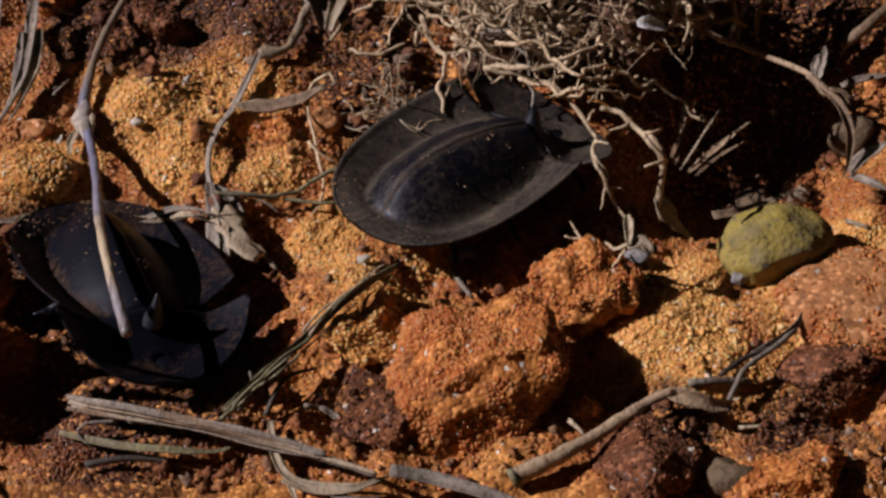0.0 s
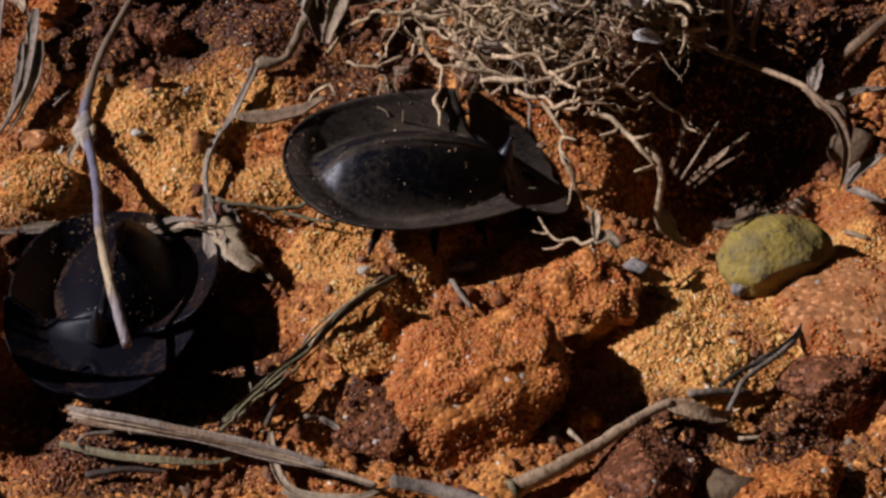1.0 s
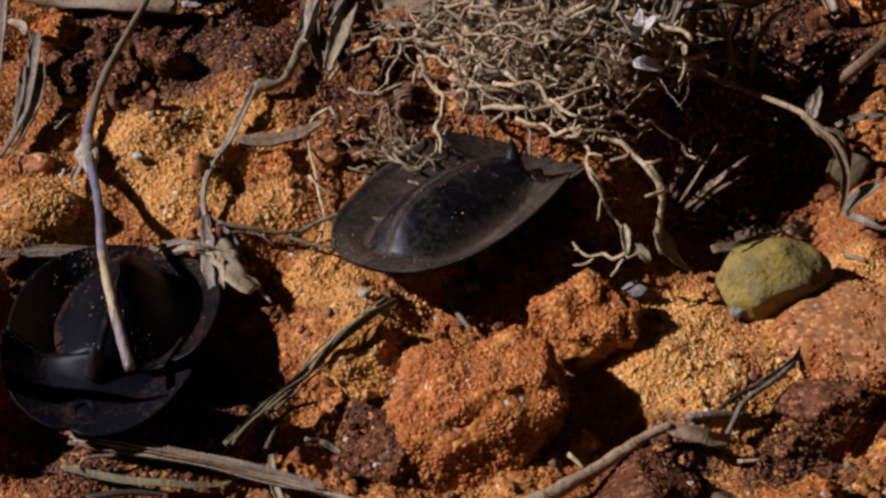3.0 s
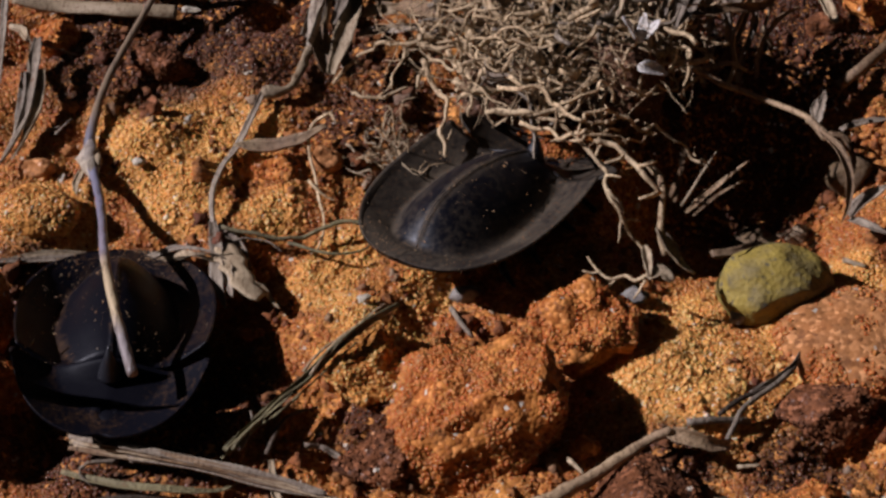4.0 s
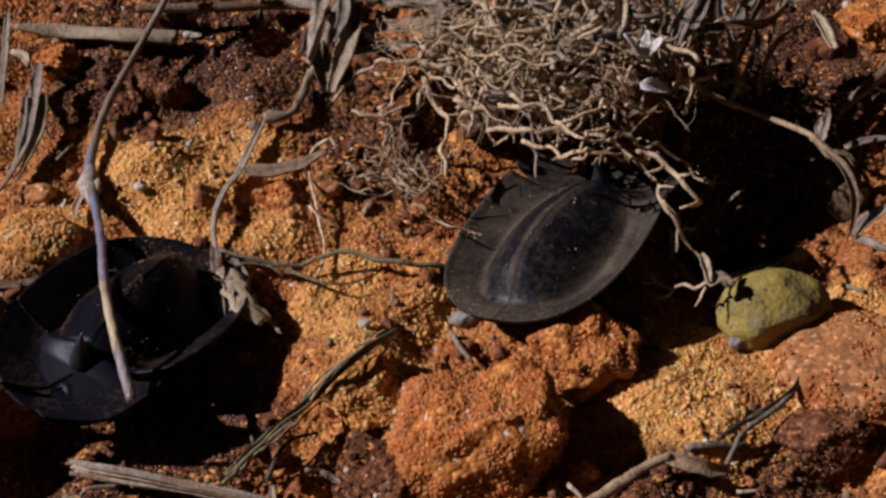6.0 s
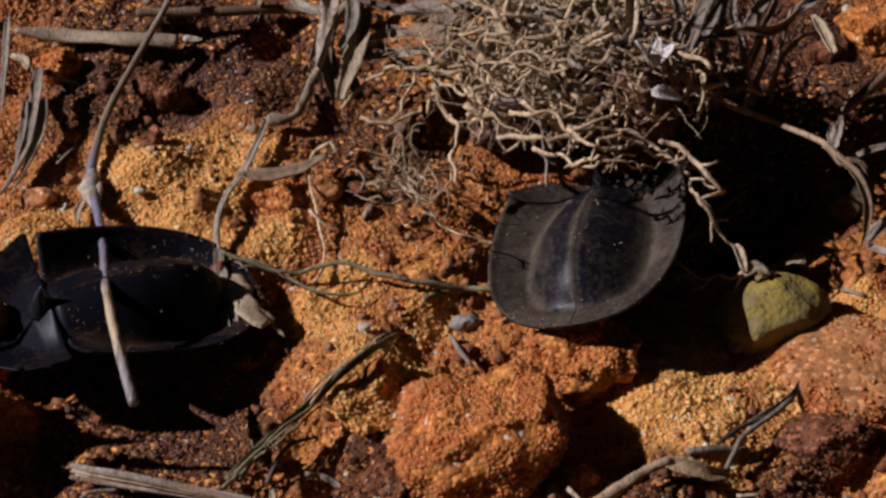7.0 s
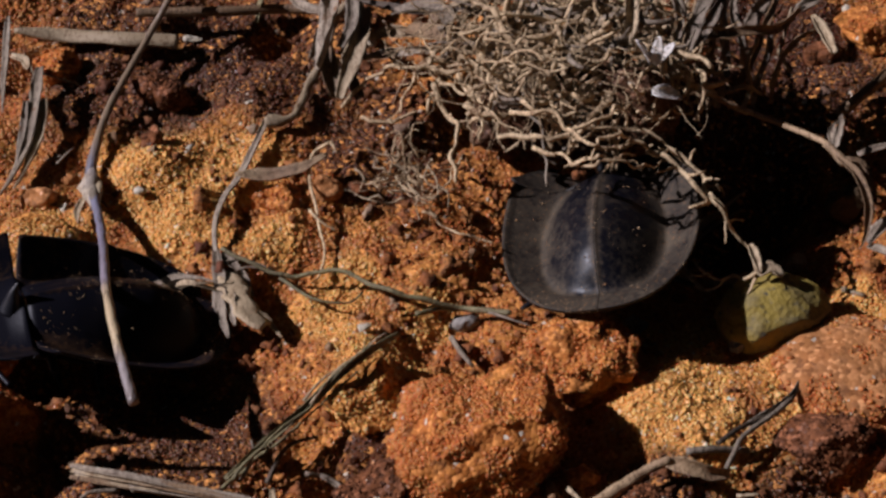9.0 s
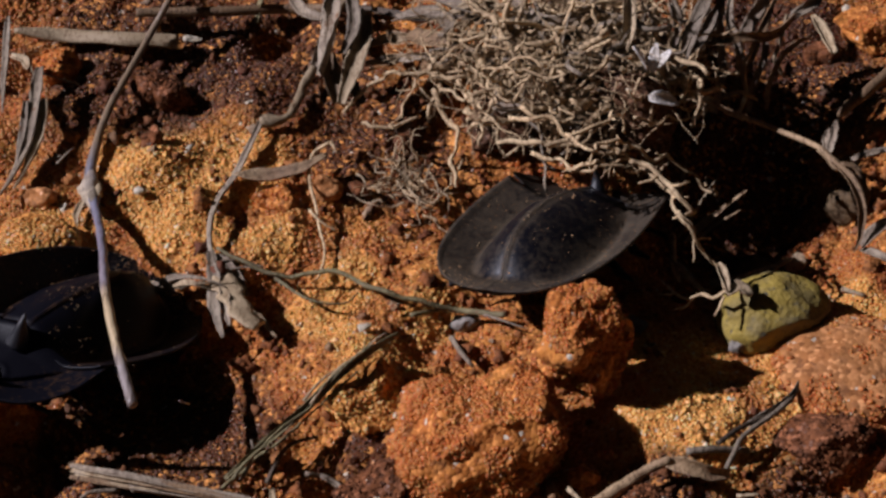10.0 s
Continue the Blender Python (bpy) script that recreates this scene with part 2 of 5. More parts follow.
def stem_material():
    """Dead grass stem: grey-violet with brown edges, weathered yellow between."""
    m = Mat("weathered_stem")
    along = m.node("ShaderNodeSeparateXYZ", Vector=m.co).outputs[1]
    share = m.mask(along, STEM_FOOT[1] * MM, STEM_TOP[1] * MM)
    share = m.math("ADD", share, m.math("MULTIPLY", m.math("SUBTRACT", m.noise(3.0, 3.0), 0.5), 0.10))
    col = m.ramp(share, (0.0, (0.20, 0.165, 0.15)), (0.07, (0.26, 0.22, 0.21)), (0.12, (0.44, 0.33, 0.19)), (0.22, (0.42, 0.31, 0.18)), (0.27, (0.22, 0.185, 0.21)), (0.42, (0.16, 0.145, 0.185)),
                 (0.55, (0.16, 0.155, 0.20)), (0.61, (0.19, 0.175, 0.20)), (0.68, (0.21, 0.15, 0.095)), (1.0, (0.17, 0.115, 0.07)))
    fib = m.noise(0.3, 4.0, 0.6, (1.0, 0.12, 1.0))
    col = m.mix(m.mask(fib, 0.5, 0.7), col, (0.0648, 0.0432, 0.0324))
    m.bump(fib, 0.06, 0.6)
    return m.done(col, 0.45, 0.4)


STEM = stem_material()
NODE = plant("stem_node", (0.42, 0.34, 0.24), (0.28, 0.235, 0.21), (0.14, 0.105, 0.08), dirty=0.66)


def chitin_material(name, dust, powder=(0.066, 0.047, 0.026), gloss=0.17):
    """Black wing-case skin: satin, finely pitted, with soil dust lying in patches."""
    m = Mat(name)
    fine = m.noise(0.25, 3.0)
    lies = m.t.nodes.new("ShaderNodeAttribute")
    lies.attribute_name = "dust_cover"
    patch = m.mask(m.math("ADD", m.math("MULTIPLY", m.math("ADD", m.noise(0.5, 4.0, 0.6), m.noise(3.5, 4.0, 0.6)), 0.5), m.math("MULTIPLY", lies.outputs["Fac"], 0.26)), 0.66 - dust, 1.06 - dust)
    specks = m.mask(m.noise(0.22, 2.0), 0.64, 0.69)
    col = m.mix(patch, (0.0042, 0.0041, 0.0066), powder)
    col = m.mix(m.math("MULTIPLY", specks, m.mask(patch, 0.05, 0.8)), col, (0.22, 0.10, 0.035))
    h = m.math("ADD", m.math("MULTIPLY", fine, 0.4), m.noise(2.5, 2.0))
    m.bump(h, 0.05, 0.5)
    rough = m.math("ADD", m.math("MULTIPLY", patch, 0.35), m.math("ADD", m.math("MULTIPLY", fine, 0.2), 0.32))
    return m.done(col, rough, gloss)


BARE_CHITIN = chitin_material("black_chitin", 0.0, (0.07, 0.035, 0.014), 0.09)
DUSTY_CHITIN = chitin_material("dusty_black_chitin", 0.15, (0.088, 0.066, 0.042), 0.24)
DUST = mineral("pale_dust", (0.34, 0.24, 0.13), (0.30, 0.15, 0.06), (0.40, 0.34, 0.25), 1.0)
LIMB = chitin_material("limb_chitin", -0.05)
SPINE = chitin_material("polished_chitin", -0.3, gloss=0.6)


# ---------------------------------------------------------------- mesh helpers
def mesh(name, verts, faces, smooth=True):
    """A mesh from millimetre vertices."""
    me = bpy.data.meshes.new(name)
    me.from_pydata((np.asarray(verts, dtype=float) * MM).tolist(), [], faces if isinstance(faces, list) else faces.tolist())
    if smooth:
        me.polygons.foreach_set("use_smooth", np.ones(len(me.polygons), dtype=bool))
    me.update()
    return me


def part(name, vf, material, parent=None, label="", smooth=True, at=None):
    ob = new(name, mesh(name, vf[0], vf[1], smooth))
    ob.data.materials.append(material)
    if parent:
        ob.parent = parent
    if at is not None:
        ob.matrix_basis = at
    return tagged(ob, label) if label else ob


def mm_pose(x, y, z, rx=0, ry=0, rz=0):
    return pose(x * MM, y * MM, z * MM, rx, ry, rz)


def joined(items):
    """Several (verts, faces) as one."""
    vs, fs, n = [], [], 0
    for v, f in items:
        v = np.asarray(v, dtype=float)
        vs.append(v)
        fs.extend([[i + n for i in face] for face in f])
        n += len(v)
    return np.concatenate(vs), fs


def spline(pts, step=0.5):
    """A smooth line through pts, sampled about every step millimetres; also the share along it."""
    p = np.asarray(pts, dtype=float)
    p = np.vstack([2 * p[0] - p[1], p, 2 * p[-1] - p[-2]])
    out = []
    for i in range(1, len(p) - 2):
        n = max(2, int(np.linalg.norm(p[i + 1] - p[i]) / step))
        for u in np.linspace(0, 1, n, endpoint=False):
            a, b, c, d = p[i - 1], p[i], p[i + 1], p[i + 2]
            out.append(0.5 * (2 * b + (c - a) * u + (2 * a - 5 * b + 4 * c - d) * u * u + (3 * b - a - 3 * c + d) * u ** 3))
    out.append(p[-2])
    out = np.array(out)
    s = np.concatenate([[0], np.cumsum(np.linalg.norm(np.diff(out, axis=0), axis=1))])
    return out, s / s[-1]


def frames_along(line, up=(0, 0, 1)):
    t = np.gradient(line, axis=0)
    t /= np.linalg.norm(t, axis=1)[:, None] + 1e-9
    n = np.cross(np.asarray(up, dtype=float), t[0])
    if np.linalg.norm(n) < 1e-3:
        n = np.cross((0, 1, 0.1), t[0])
    n /= np.linalg.norm(n)
    ns = []
    for v in t:
        n = n - v * np.dot(n, v)
        n /= np.linalg.norm(n) + 1e-9
        ns.append(n.copy())
    ns = np.array(ns)
    return t, ns, np.cross(t, ns)


def sweep(line, loops):
    """Skin the closed loops (rows x k x 3) and cap the ends."""
    rows, k = loops.shape[0], loops.shape[1]
    faces = []
    for i in range(rows - 1):
        for j in range(k):
            a, b = i * k + j, i * k + (j + 1) % k
            faces.append([a, b, b + k, a + k])
    faces.append(list(range(k))[::-1])
    faces.append([(rows - 1) * k + j for j in range(k)])
    return loops.reshape(-1, 3), faces


def tube(pts, radius, end=None, sides=8, rough=0.12, step=0.45, seed=0, knots=(), wob=0.0):
    """A tapering, slightly uneven round stem. knots: (share, extra radius, spread)."""
    line, s = spline(pts, step)
    if wob:
        line = line + wob * np.column_stack([vnoise(line / 1.7 + (seed + a) * 5.1, seed + a) for a in (1, 2, 3)]) * np.minimum(1, s * 6)[:, None]
    _, n, b = frames_along(line)
    end = radius if end is None else end
    r = radius + (end - radius) * s
    for at, extra, spread in knots:
        r = r + extra * np.exp(-((s - at) / spread) ** 2)
    ang = np.arange(sides) * 2 * PI / sides
    loops = np.empty((len(line), sides, 3))
    for j, a in enumerate(ang):
        w = 1 + rough * vnoise(np.column_stack([line[:, 0] * 0.9 + math.cos(a), line[:, 1] * 0.9 + math.sin(a), line[:, 2] * 0.9 + seed * 7.3]), seed)
        loops[:, j] = line + (n * math.cos(a) + b * math.sin(a)) * (r * w)[:, None]
    return sweep(line, loops)


def blade(pts, width, curl=0.6, thick=0.12, twist=0.0, turn=0.0, tip=0.15, base=0.6, seed=0, ragged=0.1, step=0.5, up=(0, 0, 1)):
    """A dry leaf or flat straw: curled across, with thickness, narrowing to both ends. Angles in turns of a circle."""
    line, s = spline(pts, step)
    _, n, b = frames_along(line, up)
    half = 0.5 * width * np.minimum(1, base + (1 - base) * s / 0.2) * np.minimum(1, tip + (1 - tip) * (1 - s) / 0.35)
    k = 7
    loops = np.empty((len(line), 2 * k, 3))
    a = (turn + twist * s) * 2 * PI
    nn = n * np.cos(a)[:, None] + b * np.sin(a)[:, None]
    bb = -n * np.sin(a)[:, None] + b * np.cos(a)[:, None]
    for j in range(k):
        u = 2 * j / (k - 1) - 1
        edge = 1 + ragged * vnoise(np.column_stack([s * 11, np.full_like(s, u * 1.5), np.full_like(s, seed * 3.1)]), seed)
        side = nn * (half * u * edge)[:, None]
        rise = half * curl * (u * u) + 0.12 * half * vnoise(np.column_stack([s * 7, np.full_like(s, u * 2), np.full_like(s, seed * 5.7)]), seed + 4)
        mid = line + side + bb * rise[:, None]
        loops[:, j] = mid + bb * (thick / 2)
        loops[:, 2 * k - 1 - j] = mid - bb * (thick / 2)
    return sweep(line, loops)


ICO = {}


def ico(level):
    if level not in ICO:
        bm = bmesh.new()
        bmesh.ops.create_icosphere(bm, subdivisions=level, radius=1.0)
        ICO[level] = (np.array([v.co[:] for v in bm.verts]), np.array([[v.index for v in f.verts] for f in bm.faces]))
        bm.free()
    return ICO[level]


OCTA = np.array([(1, 0, 0), (0, 1, 0), (-1, 0, 0), (0, -1, 0), (0, 0, 1), (0, 0, -1)], dtype=float)
OCTA_F = np.array([(0, 1, 4), (1, 2, 4), (2, 3, 4), (3, 0, 4), (1, 0, 5), (2, 1, 5), (3, 2, 5), (0, 3, 5)])


def rotations(rng, n):
    q = rng.normal(size=(n, 4))
    q /= np.linalg.norm(q, axis=1)[:, None]
    w, x, y, z = q.T
    return np.stack([1 - 2 * (y * y + z * z), 2 * (x * y - z * w), 2 * (x * z + y * w), 2 * (x * y + z * w), 1 - 2 * (x * x + z * z),
                     2 * (y * z - x * w), 2 * (x * z - y * w), 2 * (y * z + x * w), 1 - 2 * (x * x + y * y)], 1).reshape(n, 3, 3)


def scatter(points, sizes, rng, shape=OCTA, faces=OCTA_F):
    """Small uneven bodies at the points, joined."""
    n, k = len(points), len(shape)
    body = shape[None] * rng.uniform(0.65, 1.25, (n, k, 1)) * rng.uniform(0.7, 1.2, (n, 1, 3))
    v = np.einsum("nij,nkj->nki", rotations(rng, n), body) * sizes[:, None, None] + points[:, None]
    f = faces[None] + (np.arange(n) * k)[:, None, None]
    return v.reshape(-1, 3), f.reshape(-1, 3)


def boulder(size, seed, level=5, lump=0.10, grit=0.16, cell=0.5, cuts=13, flat=-0.55, planes=(), rug=0.35, hard=0.82):
    """A clod or stone: lumps, broken faces and a gritty skin. size: three half lengths."""
    v, f = ico(level)
    rng = np.random.default_rng(seed)
    p = v.copy()
    for _ in range(cuts):
        d = rng.normal(size=3)
        d /= np.linalg.norm(d)
        over = p @ d - rng.uniform(0.55, 0.82)
        p -= np.outer(np.maximum(over, 0) * 0.94, d)
    for x, y, z, at in planes:
        d = np.array((x, y, z)) / math.sqrt(x * x + y * y + z * z)
        p -= np.outer(np.maximum(p @ d - at, 0) * hard, d)
    p *= 1 + lump * (vnoise(v * 1.6 + seed, seed) + 0.5 * vnoise(v * 3.7 + seed, seed + 1))[:, None]
    low = p[:, 2] < flat
    p[low, 2] = flat + (p[low, 2] - flat) * 0.25
    q = p * np.asarray(size)
    nrm = v / np.asarray(size)
    nrm /= np.linalg.norm(nrm, axis=1)[:, None]
    skin = grit * (0.8 - worley(q / cell, seed)) + grit * 1.3 * vnoise(q / (cell * 2.6), seed + 5) + rug * (vnoise(q / 2.6, seed + 6) + 0.6 * vnoise(q / 1.1, seed + 7))
    return q + nrm * skin[:, None], f


# ---------------------------------------------------------------- the ground
def spread(lo, hi, step, reach, grow=1.35):
    inner = list(np.arange(lo, hi + step, step))
    d, x, outer = step, hi, []
    while x < reach:
        d *= grow
        x += d
        outer.append(x)
    return np.array([lo + hi - o for o in reversed(outer)] + inner + outer)


def build_ground():
    xs, ys = spread(-52, 52, 0.22, 60000), spread(-38, 58, 0.22, 60000)
    gx, gy = np.meshgrid(xs, ys)
    x, y = gx.ravel(), gy.ravel()
    near = (np.abs(x) < 130) & (np.abs(y) < 160)
    z = np.zeros_like(x)
    z[near] = relief(x[near], y[near])
    p = np.column_stack([x, y, z])
    q = p[near]
    rough = np.clip(0.55 + 0.9 * vnoise(q / 11.0, 12), 0.15, 1.0) * (1 - 0.45 * sandiness(q[:, 0], q[:, 1]))
    z[near] += 0.55 * vnoise(q / 5.0, 3) + rough * (0.34 * vnoise(q / 2.1, 4) + 0.24 * vnoise(q / 1.0, 5)) + 0.08 * (0.6 - worley(q / 0.5, 6))
    pits = vnoise(q / 3.3, 9)
    z[near] += 0.16 * vnoise(q / 1.3, 15) + 0.10 * vnoise(q / 0.7, 16)
    z[near] -= 0.8 * rough * np.clip(pits - 0.4, 0, 1)
    far = ~near
    z[far] += 2.0 * vnoise(np.column_stack([x, y, z])[far] / 300.0, 8)
    p[:, 2] = z
    w = len(xs)
    i = np.arange(len(p)).reshape(len(ys), w)
    f = np.stack([i[:-1, :-1], i[:-1, 1:], i[1:, 1:], i[1:, :-1]], -1).reshape(-1, 4)
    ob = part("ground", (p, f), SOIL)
    tagged(ob, "loose orange-red sandy soil with small hollows and mounds", "ground", kind="structure")
    return p, near


GROUND_PTS, NEAR = build_ground()


def build_grains():
    rng = np.random.default_rng(11)
    inside = (np.abs(GROUND_PTS[:, 0]) < 51) & (GROUND_PTS[:, 1] > -36) & (GROUND_PTS[:, 1] < 57)
    pool = GROUND_PTS[inside]
    sand = sandiness(pool[:, 0], pool[:, 1])
    dens = np.clip(0.75 - 0.7 * vnoise(pool / 11.0, 12), 0.25, 1.3) + 1.2 * sand
    pick = rng.choice(len(pool), 84000, replace=False, p=dens / dens.sum())
    sizes = np.clip(rng.lognormal(-1.55, 0.26, len(pick)), 0.11, 0.38) * (1 - 0.22 * sand[pick])
    pts = pool[pick] + rng.normal(0, 0.05, (len(pick), 3)) - np.column_stack([0 * sizes, 0 * sizes, 0.3 * sizes])
    ball, ball_f = ico(1)
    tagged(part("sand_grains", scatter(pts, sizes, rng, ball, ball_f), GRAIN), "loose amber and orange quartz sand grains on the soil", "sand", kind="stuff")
    v, f = ico(2)
    dens = np.clip(0.4 + 0.9 * vnoise(pool / 11.0, 12), 0.08, 1.3) * (1 - 0.85 * sand)
    pick = rng.choice(len(pool), 1700, replace=False, p=dens / dens.sum())
    sizes = np.clip(rng.lognormal(-1.0, 0.4, len(pick)), 0.2, 0.95)
    body = v * (1 + 0.55 * vnoise(v * 1.7, 2) + 0.4 * vnoise(v * 3.9, 3))[:, None]
    pts = pool[pick] + np.column_stack([np.zeros(len(pick)), np.zeros(len(pick)), sizes * 0.25])
    few = rng.choice(len(pool), 1000, replace=False, p=(0.15 + sand) / (0.15 + sand).sum())
    lumps = np.clip(rng.lognormal(-1.3, 0.3, len(few)), 0.14, 0.34)
    tagged(part("sand_clusters", scatter(pool[few], lumps, rng, body, f), GRAIN), "little caked clusters of yellow sand", "sand", kind="stuff")
    tagged(part("soil_crumbs", scatter(pts, sizes, rng, body, f), CRUMB), "scattered crumbs of red-brown soil and fine gravel", "soil crumbs",
           kind="stuff")


build_grains()


# ---------------------------------------------------------------- clods and stones
def clod(name, at, size, seed, material, label, category, turn=0.0, level=5, sink=0.45, grains=0, tilt=(0, 0), **shape):
    """A clod or stone resting in the soil at x, y; size: half lengths."""
    vf = boulder(size, seed, level, **shape)
    if grains:
        rng = np.random.default_rng(seed)
        tri = vf[0][vf[1][rng.integers(0, len(vf[1]), grains)]]
        w = rng.dirichlet((1, 1, 1), grains)
        keep = np.einsum("nk,nkc->nc", w, tri)
        keep = keep[vnoise(keep / 2.2, seed + 3) > -0.35]
        grains = len(keep)
        g = scatter(keep, np.clip(rng.lognormal(-1.84, 0.3, grains), 0.07, 0.28), rng, *ico(1))
    z = ground_z(at[0], at[1]) + size[2] * sink
    ob = part(name, vf, material, at=mm_pose(at[0], at[1], z, tilt[0], tilt[1], turn))
    if grains:
        tagged(part("grit", g, {CLOD_RED: CLOD_RED, CLOD_SAND: GOLD_GRAIN}.get(material, CLOD_GRAIN), ob), kind="stuff")
    return tagged(ob, label, category)


big_rock = clod("soil_clod", (2.8, -25.8, 2.8), (8.3, 8.6, 6.6), 5, CLOD_ORANGE, "large crumbly orange sandstone clod half sunk in the soil", "clod", 0, 6, 0.12, 15000,
                lump=0.10, grit=0.2, rug=0.42, cuts=0, flat=-0.9, hard=0.86,
                planes=((-0.45, -0.3, 0.8, 0.62), (0.1, -0.9, 0.4, 0.52), (-0.15, 0.25, 1, 0.66), (1, 0.12, -0.3, 0.80), (0.8, -0.62, -0.1, 0.74), (-1, 0.1, 0.4, 0.76), (-0.1, 1, 0.25, 0.70), (-0.5, -0.9, 0.5, 0.72)))
tip_clod = clod("soil_clod", (12.4, -15.4, 1.5), (5.6, 4.0, 3.4), 8, CLOD_ORANGE, "loose orange soil clod with a broken edge", "clod", -10, 5, 0.36, 3200, cuts=2, rug=0.7, lump=0.16,
                planes=((-0.2, -0.3, 0.9, 0.72), (1, 0, 0.1, 0.85), (-0.8, 0.5, 0.3, 0.75)))
clod("soil_clod", (37.6, -15.8, 0.3), (8.2, 6.2, 2.6), 17, CLOD_PALE, "flat pale orange earth slab", "clod", 12, 5, 0.15, 3500, grit=0.08, cell=0.35, rug=0.3, cuts=3)
clod("soil_clod", (34.6, -24.4, -0.8), (5.0, 4.0, 2.8), 23, CLOD_RED, "dark red crusty soil clod", "clod", 0, 5, 0.4, 700)
clod("soil_clod", (16.7, -34.4, 1.1), (5.8, 4.4, 3.2), 31, CLOD_RED, "dark reddish brown rounded soil clod", "clod", 25, 5, 0.3, 600, grit=0.12)
clod("soil_clod", (28.9, -36.2, 0.0), (6.0, 4.0, 2.2), 37, CLOD_ORANGE, "low crumbly orange soil clod", "clod", 5, 5, 0.3, 900)
clod("soil_clod", (-38.6, -0.4, 1.3), (3.9, 2.7, 2.0), 41, CLOD_SAND, "rounded sandy orange clod", "clod", -8, 5, 0.35, 2200, cuts=1, lump=0.06)
clod("soil_clod", (-40.0, 6.7, 0.3), (2.0, 1.5, 1.4), 43, CLOD_PALE, "small pinkish soil lump", "clod", 0, 4, 0.3)
clod("soil_clod", (-29.0, 23.0, -0.1), (3.6, 2.6, 2.2), 47, CLOD_RED, "red crumbly soil lump", "clod", -20, 5, 0.35, 500)
clod("soil_clod", (-28.9, 13.1, 2.1), (1.4, 1.3, 1.5), 53, CLOD_RED, "small deep red soil lump", "clod", 0, 4, 0.4)
clod("soil_clod", (-16.0, 6.3, 0.8), (2.4, 2.2, 2.0), 59, CLOD_ORANGE, "small orange red soil lump", "clod", 0, 4, 0.35, 300)
clod("soil_clod", (-11.7, 7.1, 1.6), (1.7, 1.4, 1.5), 61, CLOD_PALE, "pinkish pebble under a thin root", "clod", 0, 4, 0.4)
clod("soil_clod", (-7.2, -20.6, 2.0), (5.4, 4.6, 2.4), 67, CLOD_SAND, "broad sandy soil clod partly buried", "clod", -15, 5, 0.0, 2200, grit=0.2, lump=0.2)
clod("soil_clod", (-4.1, -29.2, -0.1), (5.4, 3.2, 2.4), 71, CLOD_RED, "dark earthy clod at the foot of the rock", "clod", 10, 5, 0.3, 800)
clod("soil_clod", (-8.5, 7.5, 0.8), (1.1, 0.9, 1.0), 73, CLOD_RED, "tiny red soil lump", "clod", 0, 3, 0.4)
clod("soil_clod", (12.2, -28.2, 0.4), (1.4, 1.1, 1.2), 79, CLOD_ORANGE, "small orange soil lump", "clod", 0, 4, 0.4)
clod("soil_clod", (-38.6, -20.5, -1.2), (2.8, 2.4, 3.4), 83, CLOD_ORANGE, "orange soil lump beside a hollow", "clod", 0, 4, 0.4, 500)
# added, centred past the left edge, to throw shade into the hollow
clod("soil_clod", (-41.5, -14.1, -0.4), (3.2, 3.4, 5.5), 84, CLOD_ORANGE, "tall crumbly orange soil lump added to cast shade", "clod", 10, 5, 0.5, 700)
clod("soil_clod", (-40.5, 27.1, -0.9), (3.2, 2.6, 2.4), 89, CLOD_ORANGE, "crumbly orange bank of soil", "clod", 0, 5, 0.3, 600)
clod("soil_clod", (45.5, 32.0, 0.5), (4.0, 4.0, 2.2), 97, CLOD_ORANGE, "crumbly orange soil lump", "clod", 0, 5, 0.3, 800)
clod("soil_clod", (39.7, 28.6, 0.1), (2.6, 2.2, 2.0), 101, CLOD_RED, "dark red soil lump under a pale leaf", "clod", 0, 4, 0.35)
clod("soil_clod", (33.2, -18.8, 0.2), (1.0, 0.9, 1.1), 103, CLOD_PALE, "small pale crumbly soil lump", "clod", 0, 3, 0.4)

clod("stone", (30.5, -9.6, 1.1), (5.3, 4.2, 3.7), 107, OLIVE_STONE, "rounded olive yellow stone", "stone", 8, 5, 0.5, cuts=1, lump=0.07, grit=0.12, rug=0.22, cell=0.8)
clod("pebble", (26.9, -12.8, 0.5), (1.0, 0.9, 1.2), 109, GREY_STONE, "small angular grey pebble leaning on the olive stone", "pebble", 0, 4, 0.5, grit=0.05)
clod("pebble", (24.0, -35.7, 0.7), (2.0, 1.9, 1.9), 113, BROWN_STONE, "round dull brown pebble", "pebble", 0, 4, 0.45, grit=0.06, cuts=3, lump=0.1)
clod("stone", (40.6, 9.0, -0.6), (2.6, 2.2, 2.6), 127, BROWN_STONE, "dull brown stone behind a dry leaf", "stone", 0, 4, 0.4, grit=0.08)
clod("stone", (31.7, 5.8, -5.1), (2.4, 1.8, 1.6), 131, BROWN_STONE, "rough dark brown stone", "stone", 0, 4, 0.4, grit=0.1)
clod("pebble", (34.7, 2.7, -2.2), (1.2, 1.0, 1.7), 137, BEIGE_STONE, "upright grey beige pebble", "pebble", 20, 4, 0.4, grit=0.06)
clod("pebble", (2.0, -8.4, -1.1), (1.3, 1.0, 1.0), 139, GREY_STONE, "small dusty grey pebble", "pebble", 0, 4, 0.4, grit=0.07)
clod("pebble", (17.7, -9.9, 0.3), (1.5, 1.1, 1.0), 149, GREY_STONE, "small dusty grey pebble beside a root", "pebble", 0, 4, 0.4, grit=0.07)
